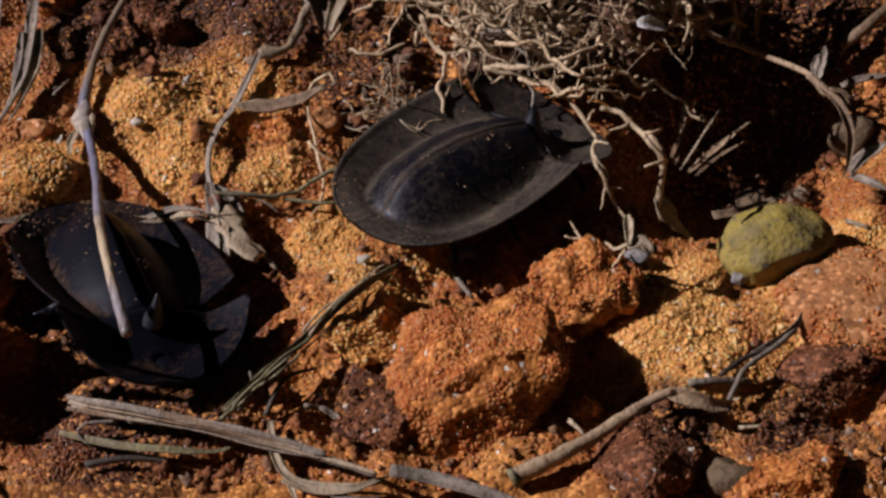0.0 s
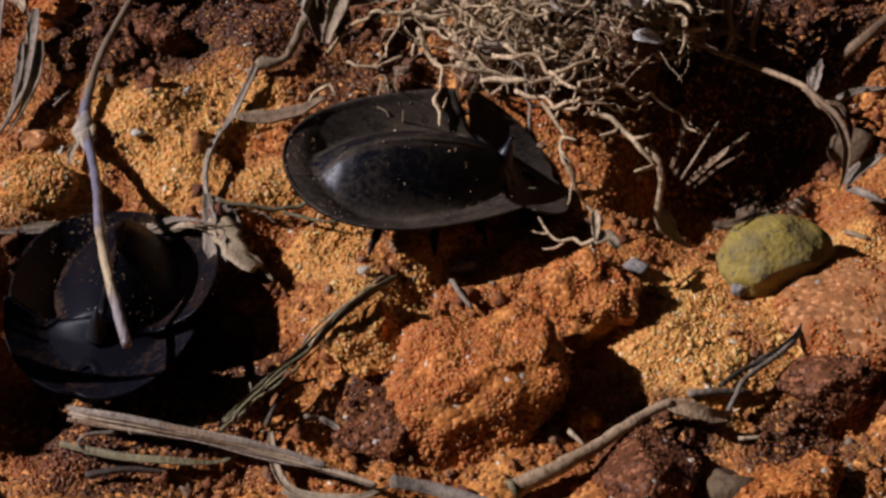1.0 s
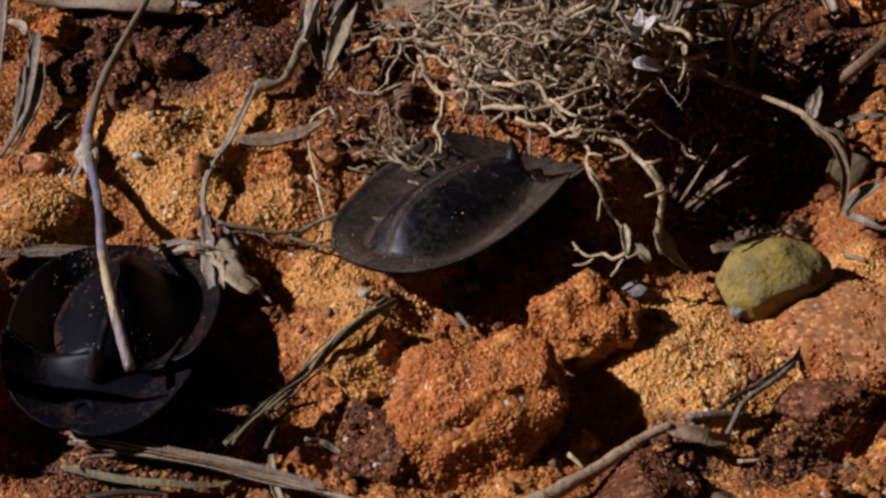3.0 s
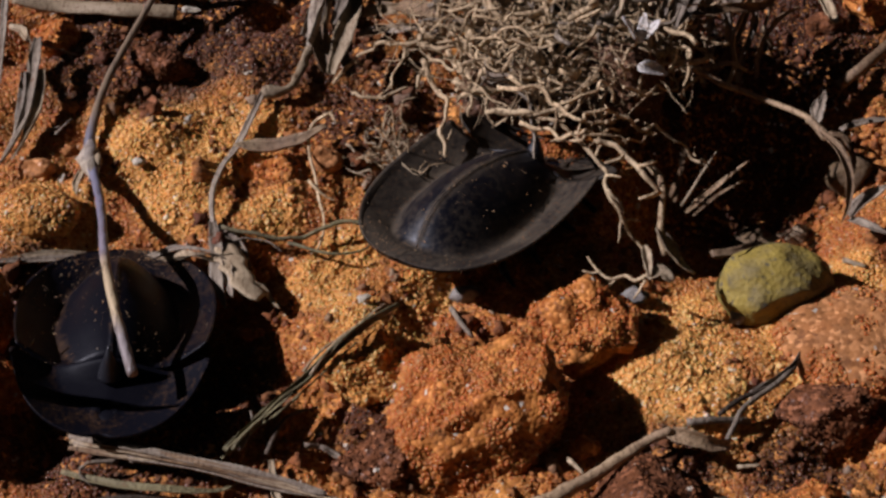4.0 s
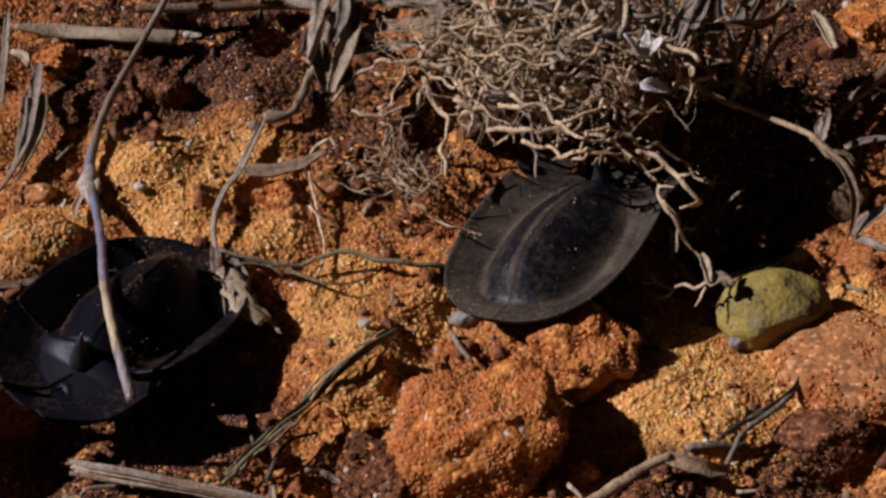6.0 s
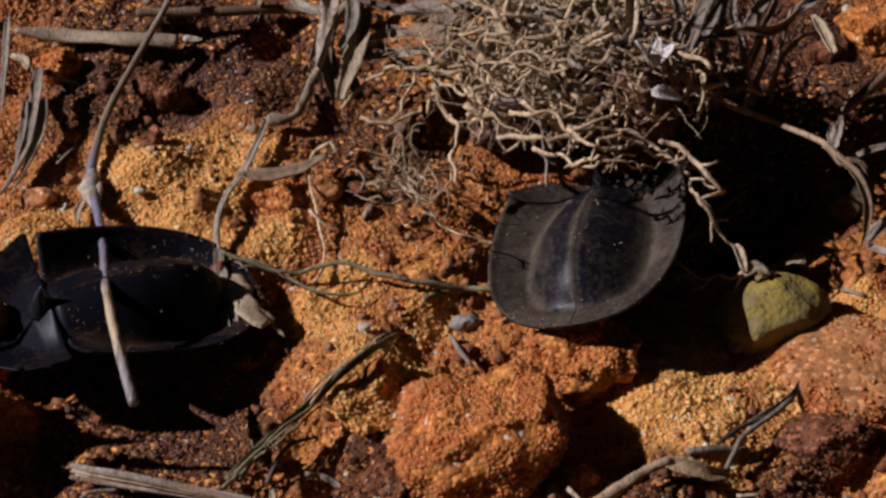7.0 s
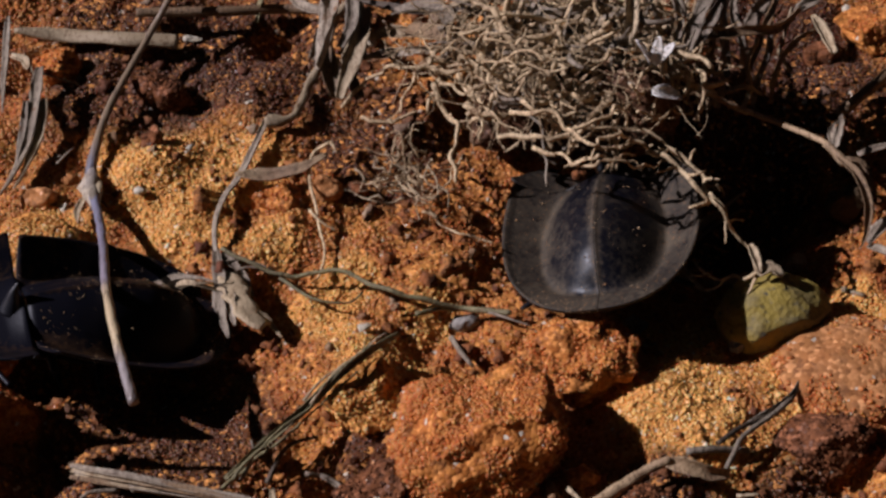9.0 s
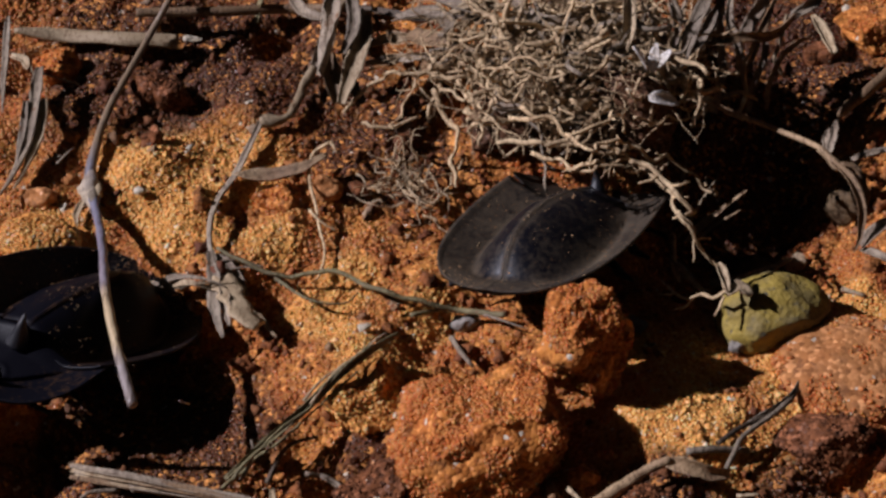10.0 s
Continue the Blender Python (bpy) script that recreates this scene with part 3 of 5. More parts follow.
for k, spot in enumerate([(-29.5, 6.1, 2.0), (-7.2, -11.7, 1.7), (-37.1, 5.9, -0.0), (-5.6, -1.2, 0.0), (13.2, -17.9, 0.1), (-19.9, 20.0, 1.3), (-25.2, 12.4, 1.8), (43.8, 36.5, -0.0), (-7.7, 30.3, 0.7), (-26.6, 32.6, -0.6)]):
    clod("white_chip", spot, (1.15 - 0.2 * (k % 3), 0.6, 0.45), 151 + k, CREAM_CHIP, "small cream mineral chip on the soil", "chip", 40 * k, 3, 0.5, grit=0.03)


# ---------------------------------------------------------------- stems, straws and leaves
def lone(name, vf, material, label, category, smooth=True):
    return tagged(part(name, vf, material, smooth=smooth), label, category)


def grass_stem():
    """The long dead stem with a swollen node that leans over the beetle."""
    root = new("dead_grass")
    pts = [(-27.4, 37.4, 5.3), (-28.9, 32.8, 4.4), (-31.3, 28.1, 2.1), (-34.0, 17.7, 1.8), (-34.8, 9.8, 1.2), (-34.0, 5.8, 1.7), (-32.0, -2.2, 3.8), (-29.9, -13.1, 7.5), (-27.8, -20.9, 7.9), (-26.0, -26.6, 8.2)]
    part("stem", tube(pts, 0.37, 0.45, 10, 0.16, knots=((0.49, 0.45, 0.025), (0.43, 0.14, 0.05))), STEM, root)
    n = pts[5]
    part("node_collar", tube([(n[0] - 0.5, n[1] + 3.2, n[2] + 0.05), (n[0] - 0.45, n[1] + 1.2, n[2] + 0.1), (n[0] - 0.1, n[1] - 0.4, n[2] + 0.1), (n[0] + 0.3, n[1] - 2.0, n[2])],
                             0.42, 0.44, 14, 0.3, 0.25, knots=((0.42, 0.72, 0.24), (0.68, 0.35, 0.12))), NODE, root, "swollen grey beige node")
    for k, (dx, dy, dz, w) in enumerate(((-0.6, 0.2, 0.75, 1.0), (0.5, 0.3, 0.85, 0.8), (0.1, -0.6, 0.95, 0.9))):
        c = (n[0] + dx, n[1] + dy, n[2] + dz)
        part("flake", blade([(c[0] - 0.1, c[1] + 1.0, c[2] - 0.1), c, (c[0] + 0.2, c[1] - 1.0, c[2] - 0.15)], w, -0.4, 0.1, ragged=0.4, seed=k, step=0.25, tip=0.4), PALE_STRAW if k % 2 else STRAW, root)
    part("sheath_scrap", blade([(n[0] - 0.9, n[1] - 0.4, n[2] - 0.2), (n[0] - 1.4, n[1] - 2.2, n[2] - 0.5), (n[0] - 1.2, n[1] - 3.4, n[2] - 0.8)], 0.7, 0.5), PALE_STRAW, root)
    part("rootlet", tube([(n[0] + 0.8, n[1] - 0.6, n[2] - 0.4), (n[0] + 2.0, n[1] - 1.0, n[2] - 2.0), (n[0] + 3.0, n[1] - 2.6, n[2] - 3.0)], 0.14, 0.05), DARK_TWIG, root)
    return tagged(root, "dead grey-violet grass stem with a swollen node", "grass stem")


stem = grass_stem()

lone("straw", blade([(-45.4, 31.0, 1.9), (-39.9, 31.8, 0.8), (-33.7, 30.3, 1.7), (-28.1, 30.8, 0.8)], 2.1, -0.5, 0.25, base=0.25, tip=0.95), PALE_STRAW, "flat cream grey straw lying on the soil", "straw")
lone("straw", tube([(-32.7, 33.4, 2.2), (-23.2, 34.3, 1.7), (-16.1, 35.5, 1.1), (-8.6, 32.2, 3.6)], 0.55, 0.5, 8), BROWN_STEM, "reddish brown straw near the roots", "straw")
lone("dry_leaf", blade([(-19.0, 35.7, 2.9), (-19.6, 35.5, 1.1), (-19.8, 34.0, 0.4)], 1.5, 0.4, tip=0.5, base=0.8), OLIVE_STRAW, "small striped olive dry leaf tip", "leaf")


def flat_straw():
    root = new("split_straw")
    upper = [(-32.1, -27.6, 1.3), (-27.3, -30.1, 2.9), (-21.5, -31.4, 2.9), (-15.2, -33.0, 2.7), (-10.0, -35.0, 2.6), (-5.5, -36.8, 2.5)]
    lower = [(-31.5, -29.7, 1.8), (-26.3, -30.9, 2.0), (-21.0, -31.8, 2.1), (-15.2, -33.4, 2.2), (-10.0, -35.2, 2.4), (-5.5, -36.8, 2.4)]
    rng = np.random.default_rng(9)
    for k in range(11):
        u = k / 10
        a, b = int(rng.integers(0, 2)), 6 - int(rng.integers(0, 2))
        line = [tuple(np.add(np.multiply(p, 1 - u), np.multiply(q, u)) + rng.normal(0, 0.13, 3)) for p, q in zip(upper, lower)][a:b]
        part("fibre_strip", blade(line, rng.uniform(0.35, 0.75), 0.5, 0.22, ragged=0.35, base=0.5, tip=0.5, seed=k, twist=rng.uniform(-0.04, 0.04)), (STRAW, BROWN_STEM, STRAW, PALE_STRAW)[k % 4], root)
    part("fibre_curl", tube([(-27.5, -30.8, 1.9), (-30.1, -31.3, 2.1), (-30.6, -32.0, 1.6), (-29.5, -32.9, 1.2)], 0.22, 0.12), STRAW, root)
    return tagged(root, "weathered grey fibrous straw split along its length", "straw")


flat_straw()
lone("straw", blade([(-4.4, -36.1, 1.8), (-1.1, -36.4, 1.1), (2.6, -38.1, 1.7), (8.1, -39.8, 1.5)], 1.25, 0.6, 0.25, base=0.9), STRAW, "grey straw end with a dark broken tip", "straw")
lone("straw", blade([(-32.3, -31.5, 1.2), (-27.6, -33.0, 1.4), (-23.3, -33.5, 1.4), (-19.2, -32.9, 0.4), (-17.3, -31.9, 0.3)], 0.75, 0.4, 0.15), OLIVE_STRAW, "thin greenish grey straw", "straw")
lone("straw", tube([(-29.8, -34.6, 0.9), (-26.5, -34.2, 1.2), (-22.8, -34.1, 0.7)], 0.35, 0.2), DARK_TWIG, "thin dark straw pressed into the soil", "straw")


def pale_shreds():
    root = new("shredded_straw")
    part("shred", blade([(-14.6, -30.1, 1.0), (-14.1, -33.9, 1.7), (-12.8, -36.3, 1.4), (-10.4, -37.1, 1.2), (-5.3, -37.0, 1.3)], 0.75, 0.5), PALE_STRAW, root)
    part("shred", blade([(-13.3, -36.4, 1.1), (-10.4, -37.7, 1.3), (-7.6, -37.9, 1.7), (-4.4, -36.2, 1.4)], 0.9, 0.5), PALE_STRAW, root)
    part("shred", blade([(-13.9, -33.5, 1.2), (-12.8, -36.3, 1.0), (-11.8, -39.0, 0.7)], 0.6, 0.5), PALE_STRAW, root)
    part("shred", blade([(-11.4, -36.5, 0.8), (-8.0, -38.6, 1.5), (-4.8, -37.9, 0.8)], 0.55, 0.4), STRAW, root)
    return tagged(root, "pale shredded straw strips on the soil", "straw")


pale_shreds()


def long_twig():
    root = new("twig")
    line = [(-18.5, -29.7, 1.8), (-15.3, -26.3, 2.6), (-11.7, -22.8, 3.7), (-9.1, -20.6, 5.3), (-6.7, -18.1, 5.5)]
    part("stalk", blade(line + [(-4.1, -12.6, 1.8)], 0.75, 0.7, 0.3, twist=0.3, seed=2, ragged=0.5, base=0.5, tip=0.4, step=0.4), OLIVE_STRAW, root)
    rng = np.random.default_rng(14)
    for k in range(4):
        first, last = int(rng.integers(0, 3)), int(rng.integers(4, 6))
        shift = rng.normal(0, 0.3, 3) + (0, 0, 0.1)
        pts = [tuple(np.add(p, shift) + rng.normal(0, 0.22, 3)) for p in line[first:last]]
        pts.append(tuple(np.array(pts[-1]) + rng.normal(0, 0.9, 3) + (1.0, 1.0, 0.2)))
        part("strand", tube(pts, 0.17, 0.06, 6, 0.4, seed=20 + k, wob=0.35), (OLIVE_STRAW, PALE_STRAW)[k % 2], root)
    part("rootlet", tube([(-17.4, -29.1, 1.1), (-16.7, -27.9, 1.8), (-16.3, -27.0, 2.3), (-16.4, -26.1, 3.1)], 0.16, 0.1, wob=0.2), STRAW, root)
    return tagged(root, "thin olive grey dry stalk with loose strands", "twig")


long_twig()
lone("twig", tube([(-15.1, -29.1, 0.6), (-14.2, -27.0, 1.5), (-13.1, -25.6, 1.7), (-10.9, -24.6, 1.5)], 0.3, 0.12), DARK_TWIG, "short dark twig scrap", "twig")
lone("straw", tube([(0.8, -11.1, -0.5), (1.7, -14.3, 0.9), (2.7, -15.7, 0.7)], 0.3, 0.2), STRAW, "short grey straw scrap", "straw")
lone("straw", tube([(-11.8, -28.2, 0.8), (-9.9, -27.6, -0.5), (-8.7, -28.6, -0.8), (-6.9, -29.3, 0.4), (-4.5, -29.3, 0.5)], 0.22, 0.1), STRAW, "thin grey straw curl over a hollow", "straw")
lone("straw", blade([(-10.6, -28.1, 0.4), (-9.4, -28.4, -0.3), (-8.3, -30.0, 0.4)], 0.6, 0.5), STRAW, "small grey straw flake", "straw")


def hollow_straw():
    root = new("hollow_straw")
    part("stalk", tube([(5.8, -36.3, 1.3), (9.2, -34.6, 1.7), (13.1, -32.0, 1.7), (16.5, -29.6, 2.3), (19.4, -28.5, 3.2)], 0.82, 0.38, 10, 0.3, seed=7), TAN_STALK, root)
    part("cut_end", tube([(5.6, -36.4, 1.2), (6.1, -36.2, 1.4)], 0.98, 0.9, 10, 0.25), OLIVE_STRAW, root, "greenish grey frayed end")
    part("sheath", blade([(18.9, -28.6, 3.0), (20.8, -29.1, 2.9), (22.8, -29.2, 2.1), (24.5, -28.7, 1.4)], 1.4, 0.8, 0.18, base=0.5, tip=0.5, turn=0.1, ragged=0.3), TAN_STALK, root)
    return tagged(root, "hollow brown grass stalk with a torn sheath", "straw")


hollow_straw()


def forked_twig():
    root = new("twig")
    part("stalk", tube([(24.4, -27.9, 1.2), (25.2, -26.4, 1.6), (26.2, -24.7, 1.8), (29.7, -21.4, 1.4), (31.5, -19.1, 1.4)], 0.22, 0.28, seed=9), STRAW, root)
    part("branch", tube([(23.8, -25.7, 1.9), (25.9, -24.0, 2.0), (28.6, -22.2, 1.4)], 0.25, 0.2), DARK_TWIG, root)
    part("leaf_flap", blade([(26.8, -23.1, 1.3), (29.2, -21.4, 1.2), (30.9, -19.7, 1.4), (31.9, -17.8, 1.6)], 0.8, 0.7, 0.15, twist=0.2), STRAW, root)
    return tagged(root, "brown grey forked twig with a shrivelled leaf", "twig")


forked_twig()
lone("straw", tube([(21.0, -26.6, 1.9), (23.2, -26.3, 1.8), (26.6, -25.4, 0.6)], 0.35, 0.3), STRAW, "short grey straw piece", "straw")
lone("straw", tube([(25.1, -30.3, 0.4), (27.1, -30.2, 0.5)], 0.2, 0.15), PALE_STRAW, "tiny pale straw splinter", "straw")
lone("straw", tube([(10.6, -29.8, 0.9), (11.4, -30.8, 1.0), (12.0, -31.4, 0.7)], 0.25, 0.15), PALE_STRAW, "tiny pale straw splinter", "straw")
lone("straw", blade([(25.3, -4.5, -0.3), (28.0, -3.5, -0.9), (31.0, -1.3, -1.8), (33.6, -0.1, -1.2)], 1.0, 0.5, 0.25, base=0.9), TAN_STALK, "brown flat straw behind the olive stone", "straw")
lone("straw", tube([(37.6, -5.1, -0.2), (39.5, -6.4, 0.2)], 0.25, 0.2), PALE_STRAW, "tiny pale straw splinter", "straw")


def curled_leaf():
    """The dry grass leaf that winds down beside the left beetle."""
    root = new("dry_grass_leaf")
    part("stalk", tube([(-8.7, 36.4, 3.9), (-11.7, 30.6, 3.1), (-12.5, 26.6, 2.2), (-14.2, 22.1, 1.1), (-15.3, 16.9, 2.2), (-18.1, 15.7, 2.2)], 0.5, 0.42, 10, 0.4, seed=3, knots=((0.45, 0.2, 0.05), (0.97, 0.3, 0.03))), PALE_STRAW, root)
    part("blade", blade([(-18.1, 15.9, 2.2), (-19.0, 12.5, 1.8), (-20.2, 8.5, 1.3), (-21.4, 5.7, 1.3), (-21.8, 0.9, 2.2), (-21.4, -2.5, 1.5), (-20.4, -5.1, 0.9)], 0.85, 0.5, 0.16, twist=0.25, base=0.7, tip=0.9, seed=2, ragged=0.5, step=0.4), STRAW, root)
    part("tattered_tip", blade([(-21.7, -2.1, 1.8), (-21.1, -5.3, 1.2), (-20.6, -9.3, 1.6), (-19.7, -12.6, 1.2)], 1.15, 0.5, 0.14, twist=0.12, tip=0.35, ragged=0.5, seed=8), STRAW, root)
    part("tattered_tip", blade([(-20.9, -4.1, 1.1), (-19.2, -8.2, 2.0), (-17.9, -10.6, 2.2), (-16.4, -11.7, 1.7)], 2.7, -0.1, 0.12, twist=-0.06, base=0.25, tip=0.6, ragged=0.45, seed=12, step=0.4), PALE_STRAW, root)
    part("tattered_tip", blade([(-20.6, -5.2, 0.8), (-19.7, -9.1, 1.8), (-19.2, -11.4, 1.5)], 1.2, 0.5, 0.14, twist=0.1, base=0.4, tip=0.2, ragged=0.45, seed=14, step=0.4), STRAW, root)
    part("shred", blade([(-17.9, -10.1, 2.0), (-16.6, -10.2, 1.4), (-15.9, -11.2, 1.0), (-14.9, -12.5, 1.0)], 0.65, 0.4, ragged=0.4, seed=4), PALE_STRAW, root)
    part("shred", blade([(-21.3, -2.4, 1.6), (-19.9, -3.4, 1.1), (-18.5, -4.9, 0.4), (-17.9, -6.5, 0.3)], 0.9, 0.6, ragged=0.7, seed=6, twist=0.2, tip=0.3), STRAW, root)
    part("thread", tube([(-21.3, -3.4, 1.2), (-19.4, -2.8, 1.6), (-17.8, -3.3, 1.7), (-16.2, -3.8, 1.3)], 0.12, 0.06, wob=0.3), STRAW, root)
    part("thread", tube([(-20.5, -4.6, 0.8), (-18.7, -3.6, 1.4), (-16.7, -4.0, 1.2), (-15.1, -5.2, 0.8)], 0.12, 0.06, wob=0.3, seed=3), STRAW, root)
    return tagged(root, "shrivelled grey beige grass leaf with a tattered tip", "grass leaf")


leaf = curled_leaf()
lone("dry_leaf", blade([(-20.5, 8.5, 1.9), (-17.4, 8.2, 1.5), (-14.1, 8.5, 2.2), (-11.4, 10.0, 3.0)], 1.7, 0.7, 0.14, base=0.15, tip=0.3), TAN_STALK, "pointed tan dry leaf", "leaf")


def crumpled_straw(line, label):
    root = new("crumpled_straw")
    for k, (dz, dy, w, material) in enumerate(((0.0, 0.0, 1.0, PALE_STRAW), (0.5, 0.6, 0.7, STRAW), (0.3, -0.5, 0.6, PALE_STRAW))):
        part("strip", blade([(x + 0.3 * k, y + dy * math.cos(1.1 * j + k), z + dz + 0.25 * ((j + k) % 2)) for j, (x, y, z) in enumerate(line)], w, 0.6, 0.16, seed=20 + k, ragged=0.45, twist=0.06 * k), material, root)
    return tagged(root, label, "straw")


crumpled_straw([(-43.0, -7.0, 0.3), (-38.0, -5.4, -0.2), (-33.0, -4.7, -0.7), (-28.5, -4.9, -0.6), (-25.5, -5.3, 0.4), (-23.3, -6.5, 1.7), (-21.4, -6.8, 1.5), (-20.1, -6.6, 1.1)],
               "pale crumpled straw lying behind the beetle")


def thin_root():
    root = new("thin_root")
    part("strand", tube([(-11.1, 11.9, 3.1), (-12.9, 10.7, 2.4), (-13.0, 7.2, 2.2), (-12.3, 4.2, 1.7), (-11.9, 1.9, 0.9), (-11.3, -0.5, 0.6), (-11.4, -3.6, 0.6)], 0.2, 0.12, seed=4, rough=0.25), ROOT, root)
    part("strand", tube([(-11.1, 11.9, 3.1), (-10.7, 11.0, 3.1), (-10.4, 10.5, 2.8)], 0.2, 0.1), ROOT, root)
    part("strand", tube([(-12.9, 3.6, 1.7), (-12.2, 2.8, 1.5), (-11.1, 2.2, 0.9), (-10.0, 2.0, 0.4)], 0.18, 0.08), ROOT, root)
    part("strand", tube([(-11.4, -2.8, 0.6), (-11.7, -4.4, 0.7), (-12.4, -5.0, 0.4)], 0.16, 0.08), ROOT, root)
    return tagged(root, "thin cream root hanging over a pebble", "root")


thin_root()


def trailing_stem():
    """The olive stem that the beetle drags."""
    root = new("trailing_straw")
    part("stalk", tube([(-20.8, -2.1, 2.2), (-17.8, -3.8, 1.7), (-14.8, -4.8, 1.1), (-11.9, -4.6, 1.7), (-9.2, -4.7, 1.7), (-5.5, -7.0, 1.9), (-2.3, -7.9, 1.5), (2.4, -7.7, -0.0), (6.3, -9.3, 1.2)], 0.2, 0.28, seed=5, wob=0.3, rough=0.2), OLIVE_STRAW, root)
    part("strand", tube([(-15.1, -4.8, 0.9), (-11.8, -7.7, 1.2), (-8.6, -7.9, 0.9), (-7.3, -6.3, 0.7)], 0.2, 0.08), OLIVE_STRAW, root)
    part("strand", tube([(4.0, -8.4, 0.4), (6.0, -9.9, 1.1), (8.4, -10.8, 0.9)], 0.2, 0.06), STRAW, root)
    part("strand", tube([(-2.3, -8.9, 0.5), (0.8, -7.5, -0.2), (5.0, -8.5, 0.8)], 0.25, 0.1), OLIVE_STRAW, root)
    return tagged(root, "thin olive grey trailing stem with loose strands", "stem")


trail = trailing_stem()


def left_tuft():
    root = new("dry_grass_tuft")
    for k, line in enumerate(([(-41.4, 23.1, 3.2), (-41.1, 17.2, 3.0), (-41.3, 12.6, 1.8), (-42.3, 7.7, 1.8), (-43.3, 5.2, 1.8)], [(-40.3, 18.2, 3.3), (-40.2, 13.9, 2.1), (-41.0, 9.3, 1.8), (-41.9, 6.6, 1.7)],
                              [(-42.1, 17.8, 3.3), (-42.0, 14.2, 1.9), (-42.2, 10.4, 1.5)], [(-45.1, 28.5, 5.6), (-44.7, 22.9, 4.2), (-43.9, 15.1, 4.1)], [(-44.9, 25.9, 2.4), (-43.3, 25.3, 2.3), (-42.0, 22.5, 3.0)])):
        part("blade", blade(line, (1.3, 1.0, 0.8, 0.7, 0.9)[k], 0.6, 0.16, twist=0.15, seed=k, ragged=0.3), (STRAW, PALE_STRAW, STRAW, STRAW, PALE_STRAW)[k], root)
    for k, line in enumerate(([(-41.1, 22.5, 3.0), (-39.2, 22.6, 2.1), (-37.7, 23.2, 0.9)], [(-38.4, 11.1, 0.9), (-37.3, 12.0, 1.6), (-36.9, 13.0, 1.3)], [(-39.4, 11.9, 0.7), (-37.9, 11.9, 1.3)])):
        part("thread", tube(line, 0.14, 0.06), STRAW, root)
    return tagged(root, "tuft of grey tattered dry grass", "grass tuft")


left_tuft()


def shade_tuft(x, y, count, tall, seed, label):
    """A standing tuft of dead grass, added out of view so that its shade falls across the soil."""
    root = new("dry_grass_tuft")
    rng = np.random.default_rng(seed)
    for k in range(count):
        bx, by = x + rng.normal(0, 2.2), y + rng.normal(0, 3.6)
        h, lx, ly = tall * rng.uniform(0.6, 1.1), rng.normal(0, 3.0), rng.normal(0, 4.0)
        z = ground_z(bx, by)
        part("blade", blade([(bx, by, z - 0.3), (bx + lx * 0.2, by + ly * 0.2, z + h * 0.4), (bx + lx * 0.6, by + ly * 0.6, z + h * 0.8), (bx + lx, by + ly, z + h)],
                            rng.uniform(1.0, 2.2), 0.5, 0.18, twist=rng.uniform(-0.2, 0.2), seed=k), STRAW if k % 3 else PALE_STRAW, root)
    return tagged(root, label, "grass tuft")


# stands left of the view, added only to shade the lower left
shade_tuft(-57, -26, 23, 23, 61, "unseen tuft of dead grey grass blades added to cast shade")


def right_stalk():
    root = new("withered_grass")
    n = (36.5, 6.6, 6.7)
    part("stalk", tube([(24.6, 15.1, 7.1), (28.2, 13.8, 5.9), (32.5, 12.0, 5.2), (35.9, 8.7, 6.0), (36.7, 6.1, 6.8)], 0.26, 0.3, seed=3), TAN_STALK, root)
    part("node", tube([(n[0] - 0.7, n[1] + 0.8, n[2] + 0.2), n, (n[0] + 0.9, n[1] - 1.4, n[2] - 0.2)], 0.36, 0.42, 10, 0.35), TAN_STALK, root)
    part("bract", blade([(36.6, 6.9, 6.8), (37.1, 8.2, 7.6), (37.7, 10.6, 7.7)], 0.8, 0.5, ragged=0.4), STRAW, root)
    part("bract", blade([(36.5, 7.4, 6.7), (36.5, 8.9, 6.8), (37.2, 10.5, 6.8)], 0.6, 0.5, ragged=0.4), STRAW, root)
    part("blade", blade([(36.7, 5.5, 6.9), (38.3, 3.6, 6.3), (39.2, 1.4, 4.8), (39.1, -0.3, 2.6), (38.6, -1.1, 1.5)], 0.85, 0.8, 0.16, twist=0.1), BROWN_STEM, root)
    part("blade", blade([(37.4, 5.3, 6.8), (38.9, 5.0, 6.5), (39.7, 3.4, 5.1), (39.4, 1.8, 3.6)], 0.7, 0.7, 0.16), BROWN_STEM, root)
    part("blade", blade([(39.5, 9.0, 4.0), (41.9, 10.0, 4.0), (44.7, 10.7, 3.9)], 0.8, 0.5, 0.16), STRAW, root)
    part("blade", blade([(39.4, -0.4, 1.6), (40.7, 0.4, 2.7), (43.1, 1.7, 3.6)], 1.3, 0.6, 0.16), STRAW, root)
    part("blade", blade([(39.4, -0.6, 1.3), (40.9, -2.4, 2.1), (42.9, -3.2, 1.8)], 1.0, 0.6, 0.16), STRAW, root)
    return tagged(root, "brown grass stalk with a node and withered leaves", "grass stalk")


withered = right_stalk()
lone("straw", tube([(40.0, 17.9, 1.3), (42.7, 19.0, 3.3), (47.4, 23.9, 3.7)], 0.55, 0.6, 10), BROWN_STEM, "thick grey straw leaning over the soil", "straw")
lone("dry_leaf", blade([(39.2, 32.6, 2.5), (40.1, 30.7, 1.9), (40.8, 27.0, 1.9)], 1.3, 0.5, 0.16, base=0.3, tip=0.6), PALE_STRAW, "small pale pointed leaf flake", "leaf")


